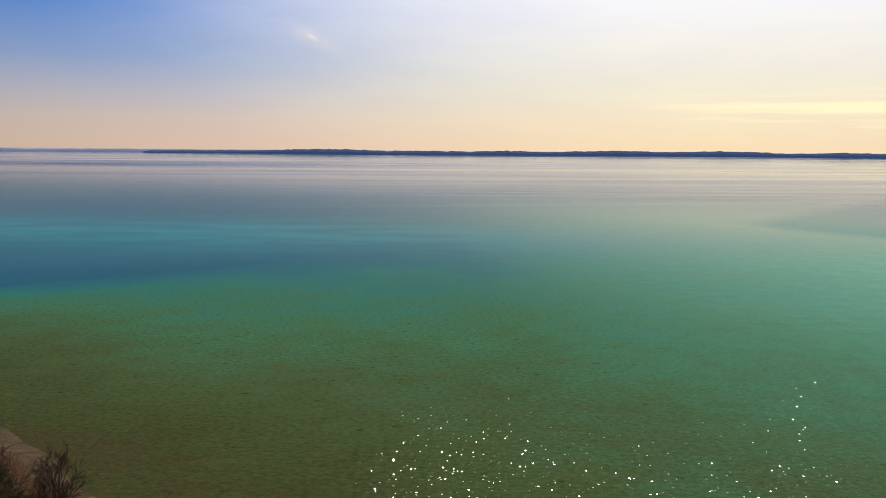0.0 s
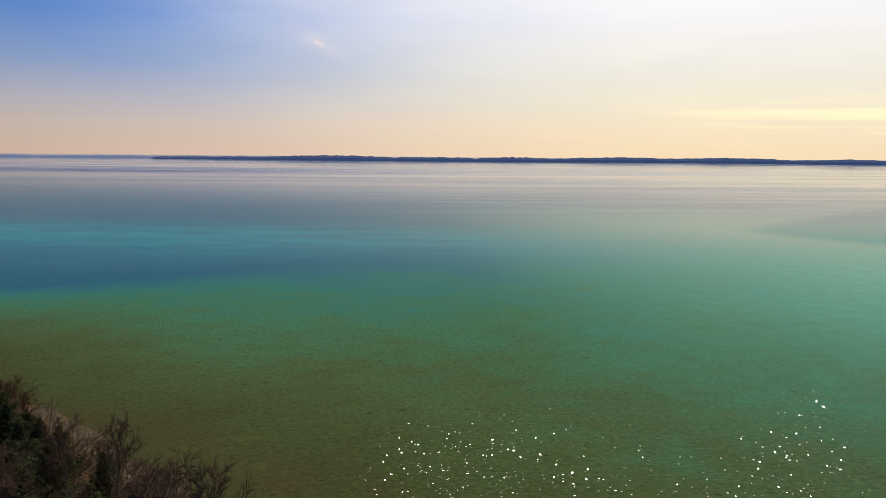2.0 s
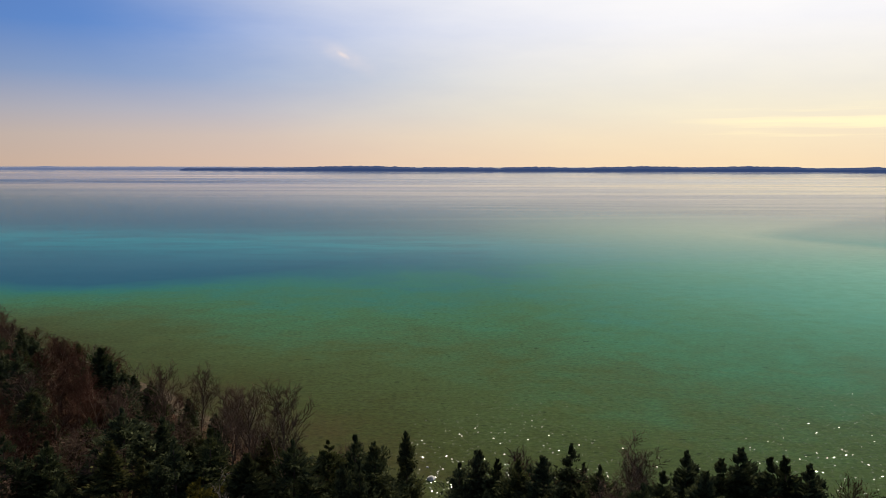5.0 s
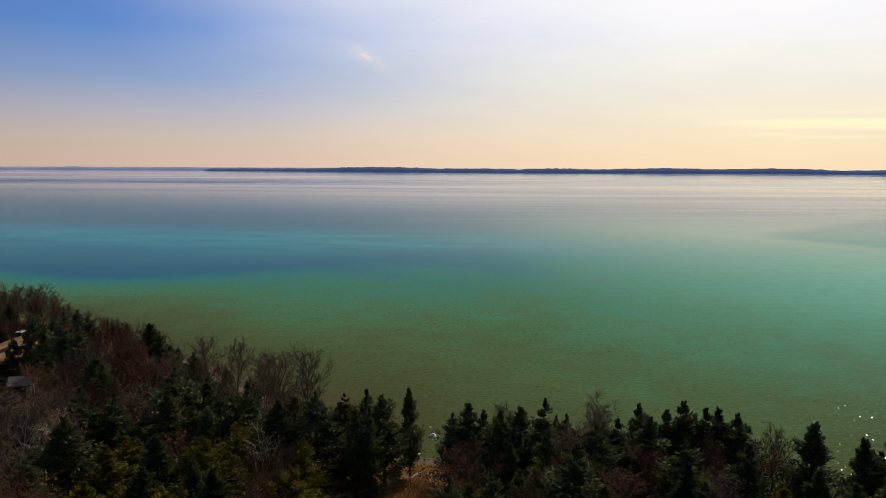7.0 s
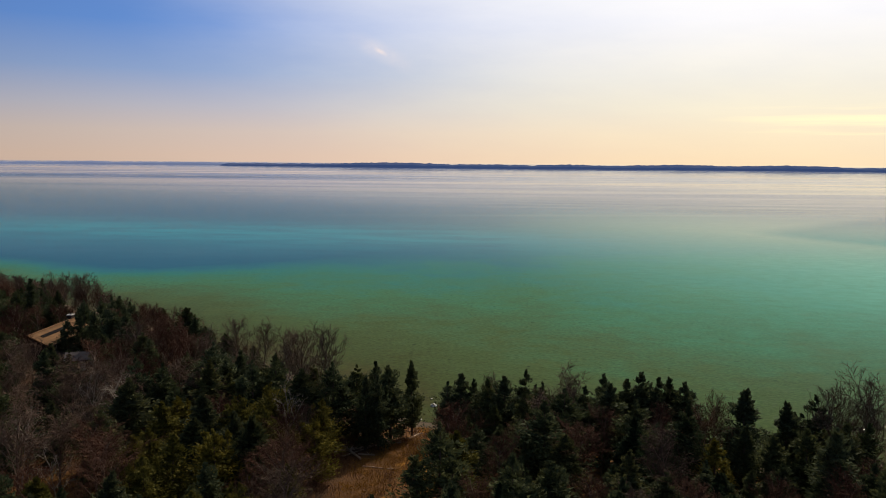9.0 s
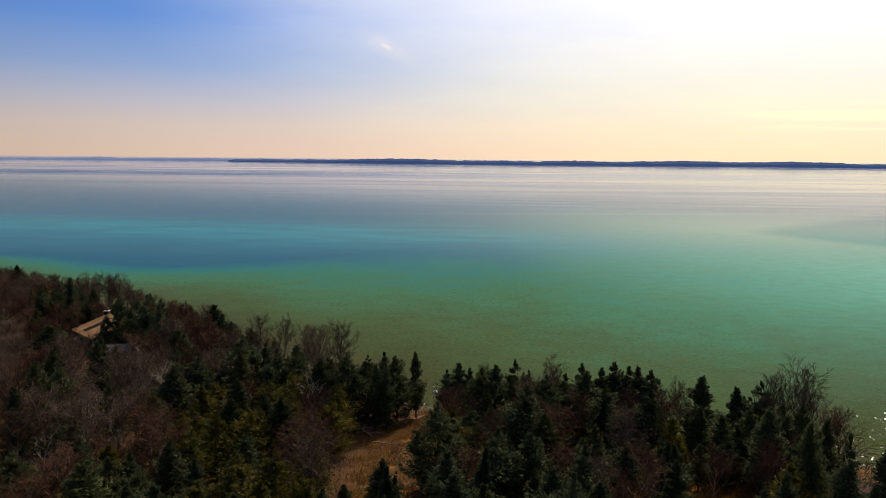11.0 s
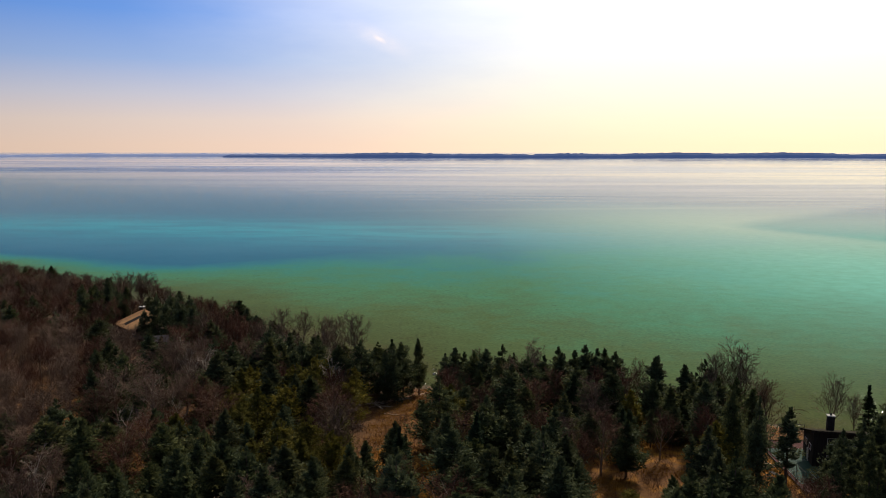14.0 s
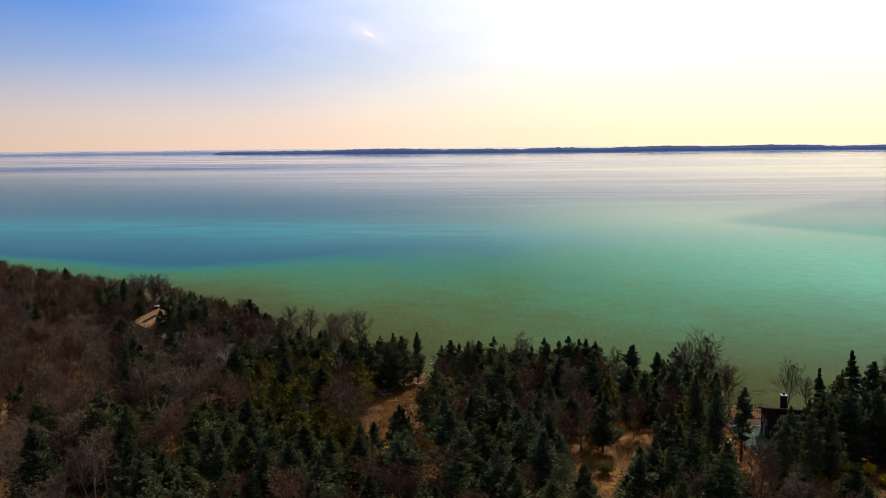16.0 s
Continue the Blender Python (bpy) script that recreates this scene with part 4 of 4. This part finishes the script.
def west_house():
    gz = float(ground_z(-80, 22))
    ob = thing("lake_house", "dark timber lake house with a long tan shingle roof among trees", "house", at=pose(-80, 22.5, gz))
    ridge, east, west = 7.3 - gz, 5.3 - gz, 5.0 - gz
    y0, y1 = -8.5, 8.5
    for name, size, at in (("wall", (0.25, 16, east - 0.1), (3.3, 0, (east - 0.1) / 2)), ("wall", (0.25, 16, west - 0.1), (-4.3, 0, (west - 0.1) / 2)),
                           ("wall", (7.35, 0.25, west), (-0.5, -7.9, west / 2)), ("wall", (7.35, 0.25, west), (-0.5, 7.9, west / 2))):
        part(name, Build().box(size, at).mesh(name, M_DARK_WOOD), ob)
    for sy in (-7.9, 7.9):
        g = Build()
        g.v = [(-4.2, sy - 0.1, west), (3.2, sy - 0.1, west), (0, sy - 0.1, ridge - 0.2), (-4.2, sy + 0.1, west), (3.2, sy + 0.1, west), (0, sy + 0.1, ridge - 0.2)]
        g.f = [(0, 1, 2), (5, 4, 3), (0, 3, 4, 1), (1, 4, 5, 2), (2, 5, 3, 0)]
        part("gable", g.mesh("gable", M_DARK_WOOD), ob)
    r1 = part("roof", slab((0, y0, ridge), (0, y1, ridge), (4.3, y1, east), (4.3, y0, east), 0.18).mesh("roof", M_SHINGLE), ob, "tan shingle roof slope")
    shingle_rows(r1, (0, y0, ridge), (0, y1, ridge), (4.3, y1, east), (4.3, y0, east), 9, M_SHINGLE)
    r2 = part("roof", slab((0, y0, ridge), (-5.2, y0, west), (-5.2, y1, west), (0, y1, ridge), 0.18).mesh("roof", M_SHINGLE), ob)
    part("ridge_cap", Build().box((0.35, 17.1, 0.1), (0, 0, ridge + 0.07)).mesh("ridge_cap", M_SHINGLE), r1)
    slope = math.degrees(math.atan2(ridge - east, 4.3))
    sky_b = part("skylight", Build().box((0.75, 9.0, 0.05)).mesh("skylight", M_SKYLIGHT), r1, "long dark skylight strip")
    sky_b.matrix_basis = pose(1.55, -1.8, ridge - (ridge - east) * 1.55 / 4.3 + 0.09, 0, slope, 0)
    part("fascia", Build().box((0.06, 17.0, 0.26), (4.34, 0, east - 0.08)).mesh("fascia", M_DARK_WOOD), ob)
    low = part("porch_roof", slab((3.4, -8.5, 3.9 - gz), (3.4, 4.5, 3.9 - gz), (7.2, 4.5, 3.3 - gz), (7.2, -8.5, 3.3 - gz), 0.16).mesh("porch_roof", M_DARK_WOOD), ob)
    part("porch_edge", Build().box((0.12, 13.0, 0.24), (7.24, -2.0, 3.22 - gz)).mesh("porch_edge", M_PALE_TRIM), low, "pale weathered edge board")
    for y in (-8.0, -4.0, 0.0, 4.0):
        part("porch_post", Build().box((0.15, 0.15, 3.1 - gz), (6.9, y, (3.1 - gz) / 2)).mesh("porch_post", M_DARK_WOOD), ob)
    for y in (-5.5, -1.5, 2.5, 6.0):
        window(ob, (3.45, y, east - 0.9), (1.6, 0.8), 90)
    chimney(ob, -0.4, 8.0, 0.0, ridge + 0.75, 1.0, 1.3)


west_house()


def shed():
    gz = float(ground_z(-68, 11))
    ob = thing("shed", "small shed with a grey weathered roof near the house", "shed", at=pose(-68, 11, gz, 0, 0, 20))
    part("wall", Build().box((4.4, 3.4, 2.3), (0, 0, 1.15)).mesh("wall", M_DARK_WOOD), ob)
    for sy in (-1, 1):
        part("roof", slab((-2.6, 0, 3.4), (2.6, 0, 3.4), (2.6, sy * 2.1, 2.25), (-2.6, sy * 2.1, 2.25), 0.12).mesh("roof", M_OLD_ROOF), ob)
    part("door", Build().box((0.9, 0.06, 1.95), (0.6, -1.73, 1.0), bevel=0.01).mesh("door", M_PALE_TRIM), ob)


shed()

# ---- cottage, court and tables to the east ----


def east_cottage():
    gz = float(ground_z(69, -50))
    ob = thing("cottage", "dark brown cottage with a low sloping roof and stone-capped chimney", "house", at=pose(68.2, -51, gz, 0, 0, -8))
    front, back = 7.3 - gz, 5.7 - gz
    x0, x1, y0, y1 = -6.6, 7.5, 0.0, 5.0
    for size, at in (((x1 - x0, 0.25, back), (0.45, y1, back / 2)), ((x1 - x0, 0.25, front), (0.45, y0, front / 2))):
        part("wall", Build().box(size, at).mesh("wall", M_DARK_WOOD), ob)
    for x in (x0 + 0.12, x1 - 0.12):
        g = Build()
        g.v = [(x + d, y, z) for d in (-0.12, 0.12) for y, z in ((y0 + 0.125, 0), (y1 - 0.125, 0), (y1 - 0.125, back), (y0 + 0.125, front))]
        g.f = [(0, 3, 2, 1), (4, 5, 6, 7), (0, 1, 5, 4), (1, 2, 6, 5), (2, 3, 7, 6), (3, 0, 4, 7)]
        part("wall", g.mesh("wall", M_DARK_WOOD), ob)
    corner = ((x0 - 0.5, y0 - 0.7, front + 0.4), (x1 + 0.5, y0 - 0.7, front + 0.4), (x1 + 0.5, y1 + 0.6, back + 0.02), (x0 - 0.5, y1 + 0.6, back + 0.02))
    r = part("roof", slab(*corner, 0.2).mesh("roof", M_MOSS_ROOF), ob, "mossy brown shingle roof")
    shingle_rows(r, *corner, 8, M_MOSS_ROOF)
    part("fascia", Build().box((x1 - x0 + 1.0, 0.06, 0.3), (0.45, y0 - 0.74, front + 0.22)).mesh("fascia", M_DARK_WOOD), ob)
    part("fascia", Build().box((x1 - x0 + 1.0, 0.06, 0.3), (0.45, y1 + 0.64, back - 0.14)).mesh("fascia", M_DARK_WOOD), ob)
    chimney(ob, -3.6, 2.4, 0.0, 9.1 - gz, 1.0, 0.85)
    eave = front
    for x in (-4.0, -1.0, 2.5, 5.5):
        window(ob, (x, y0 - 0.13, eave - 1.4), (1.2, 1.0))
        window(ob, (x, y0 - 0.13, 1.5), (1.2, 1.1))
    for y in (1.3, 3.6):
        window(ob, (x0 - 0.05, y, back - 1.3), (1.1, 0.9), -90)
    part("door", Build().box((0.06, 0.95, 2.05), (x0 - 0.05, 2.4, 1.1), bevel=0.01).mesh("door", M_PALE_TRIM), ob)


east_cottage()
COURT = pose(60.4, -49.6, 1.7, 0, 0, 1.0)


def play_court():
    ob = thing("court", "green painted ball court with red surround and white lines", "court", at=COURT)
    part("surround", Build().box((7.9, 19.4, 1.2), (0.35, 0.0, -0.6)).mesh("surround", M_COURT_RED), ob, "red painted surround")
    part("playing_surface", Build().box((6.1, 13.4, 0.02), (0.0, -0.4, 0.008)).mesh("playing_surface", M_COURT), ob)
    for size, at in (((0.08, 13.4, 0.01), (-3.01, -0.4)), ((0.08, 13.4, 0.01), (3.01, -0.4)), ((6.1, 0.08, 0.01), (0, 6.26)), ((6.1, 0.08, 0.01), (0, -7.06)),
                     ((5.9, 0.08, 0.01), (0, 1.7)), ((5.9, 0.08, 0.01), (0, -2.5)), ((0.08, 4.5, 0.01), (0, 3.98)), ((0.08, 4.5, 0.01), (0, -4.78))):
        part("line", Build().box(size, (*at, 0.026)).mesh("line", M_LINE), ob)


play_court()


def court_fence():
    ob = thing("fence", "dark steel fence with tall posts round the court", "fence", at=COURT)
    post = Build().tube([Vector((0, 0, -1.1)), Vector((0, 0, 2.9))], (0.04, 0.04), 8).mesh("post", M_STEEL)
    runs = [((-3.66, -9.8), (-3.66, 9.75), 6), ((-3.66, 9.75), (4.4, 9.75), 4), ((-3.66, -9.8), (0.0, -9.8), 2)]
    for a, b, n in runs:
        a, b = Vector((*a, 0)), Vector((*b, 0))
        for i in range(n + 1):
            p = part("post", post, ob)
            p.matrix_basis = Matrix.Translation(a.lerp(b, i / n))
        for z, r in ((0.06, 0.07), (1.4, 0.025), (2.85, 0.03)):
            part("rail", Build().tube([a + Vector((0, 0, z)), b + Vector((0, 0, z))], (r, r), 6).mesh("rail", M_STEEL), ob)
        net = Build()
        steps = int((b - a).length / 0.9)
        for i in range(steps):
            q = a.lerp(b, (i + 0.5) / steps)
            net.tube([q + Vector((0, 0, 0.05)), q + Vector((0, 0, 2.85))], (0.006, 0.006), 3)
        for i in range(4):
            net.tube([a + Vector((0, 0, 0.25 + i * 0.7)), b + Vector((0, 0, 0.25 + i * 0.7))], (0.006, 0.006), 3)
        part("wire_mesh", net.mesh("wire_mesh", M_STEEL), ob)


court_fence()


def picnic_table(label, x, y, turn, mat):
    ob = thing("picnic_table", label, "table", "tables on the grass", pose(x, y, float(ground_z(x, y)), 0, 0, turn))
    for i in range(5):
        part("top_board", Build().box((1.85, 0.14, 0.045), (0, -0.31 + i * 0.155, 0.74), bevel=0.006).mesh("top_board", mat), ob)
    for sy in (-1, 1):
        for j in (0, 1):
            part("bench_board", Build().box((1.85, 0.13, 0.045), (0, sy * (0.62 + j * 0.14), 0.44), bevel=0.006).mesh("bench_board", mat), ob)
        for sx in (-0.65, 0.65):
            part("leg", Build().tube([Vector((sx, sy * 0.68, -0.04)), Vector((sx, sy * 0.22, 0.73))], (0.05, 0.05), 4).mesh("leg", mat), ob)
    for sx in (-0.65, 0.65):
        part("cross_beam", Build().box((0.05, 1.5, 0.09), (sx, 0, 0.40)).mesh("cross_beam", mat), ob)


picnic_table("weathered pale wooden picnic table on dry grass", 54.7, -51.0, -62, M_LOG)
picnic_table("old dark wooden picnic table on dry grass", 54.4, -54.6, -62, M_DARK_WOOD)

# ---- logs, boulder and track ----


def log(label, a, b, r, seed):
    rng = random.Random(seed)
    a, b = Vector(a), Vector(b)
    ob = thing("fallen_log", label, "log", "driftwood and fallen trunks")
    points = [a.lerp(b, f) + Vector((rng.uniform(-0.06, 0.06), rng.uniform(-0.06, 0.06), rng.uniform(-0.03, 0.03))) for f in (0, 0.25, 0.5, 0.75, 1)]
    body = Build().tube(points, (r, r * 0.97, r * 0.9, r * 0.82, r * 0.7), 9)
    body.f += [tuple(range(8, -1, -1)), tuple(range(36, 45))]
    trunk = part("log_trunk", body.mesh("log_trunk", M_LOG), ob)
    for _ in range(3):
        p = a.lerp(b, rng.uniform(0.2, 0.9))
        d = Vector((rng.uniform(-1, 1), rng.uniform(-1, 1), rng.uniform(0.2, 1))).normalized()
        part("branch_stub", Build().tube([p, p + d * rng.uniform(0.4, 1.1)], (r * 0.35, r * 0.12), 5).mesh("branch_stub", M_LOG), trunk)
    return ob


def on_ground(x, y, up):
    return (x, y, float(ground_z(x, y)) + up)


LOGS = [((-11.4, -23.6), (-8.0, -28.8), 0.20), ((-9.9, -24.6), (-3.3, -21.2), 0.16), ((-12.2, -26.0), (-8.6, -24.2), 0.15), ((-2.4, -18.6), (-0.7, -15.0), 0.14), ((-0.2, -15.6), (2.2, -17.6), 0.13),
        ((0.8, -14.6), (1.4, -17.4), 0.11), ((-8.8, -26.4), (-6.4, -26.6), 0.12), ((-7.4, -30.6), (-2.8, -31.4), 0.10), ((-10.8, -27.4), (-7.2, -23.4), 0.12), ((-1.4, -14.0), (-3.2, -14.4), 0.10)]
for i, (a, b, r) in enumerate(LOGS):
    log("fallen bleached tree trunk lying on the ground", on_ground(*a, r * 0.6), on_ground(*b, r * 0.6 + (0.25 if i == 0 else 0)), r, i)


def boulder(label, x, y, z, size, seed):
    bm = bmesh.new()
    bmesh.ops.create_icosphere(bm, subdivisions=3, radius=1.0)
    for v in bm.verts:
        n = noise.noise(v.co * 1.3 + Vector((seed, 0, 0))) * 0.3 + noise.noise(v.co * 3.1 + Vector((0, seed, 0))) * 0.1
        v.co = v.co * (1 + n)
        v.co.x, v.co.y, v.co.z = v.co.x * size[0], v.co.y * size[1], v.co.z * size[2]
    b = Build().take(bm)
    ob = new("boulder", b.mesh("boulder", M_ROCK, True))
    ob.matrix_world = pose(x, y, z, 0, 0, seed * 40)
    return tagged(ob, label, "boulder", "stones at the water's edge")


boulder("pale boulder standing in the shallow water", 0.0, 0.0, 0.12, (0.55, 0.45, 0.38), 1)
for i, (x, y, r) in enumerate([(-1.6, -7.0, 0.22), (1.8, -9.5, 0.25), (2.6, -4.0, 0.18), (-2.8, -9.0, 0.3), (66.5, -30.0, 0.35), (72.0, -31.5, 0.3), (-0.6, 4.0, 0.2)]):
    boulder("small grey stone at the water's edge", x, y, max(float(ground_z(x, y)), -0.05) + r * 0.3, (r, r * 0.85, r * 0.6), i + 2)


def track():
    centre = [Vector((-60, -84, 0)), Vector((-67, -66, 0)), Vector((-75, -50, 0)), Vector((-84, -34, 0)), Vector((-96, -20, 0)), Vector((-112, -8, 0))]
    b = Build()
    for i, p in enumerate(centre):
        d = (centre[min(i + 1, 5)] - centre[max(i - 1, 0)]).normalized()
        side = Vector((-d.y, d.x, 0))
        for w in (-1.3, -0.4, 0.4, 1.3):
            q = p + side * w
            b.v.append((q.x, q.y, float(ground_z(q.x, q.y)) + 0.05))
    for i in range(5):
        for j in range(3):
            a = i * 4 + j
            b.f.append((a, a + 1, a + 5, a + 4))
    ob = new("path", b.mesh("path", M_TRACK))
    tagged(ob, "sandy track through the open woods", "path", kind="structure")


M_TRACK = rough_material("sandy_track", [(0.0, (0.12, 0.06, 0.025)), (1.0, (0.26, 0.14, 0.065))], 0.4, 5.0, 0.95, 0.4, 0.04)
track()
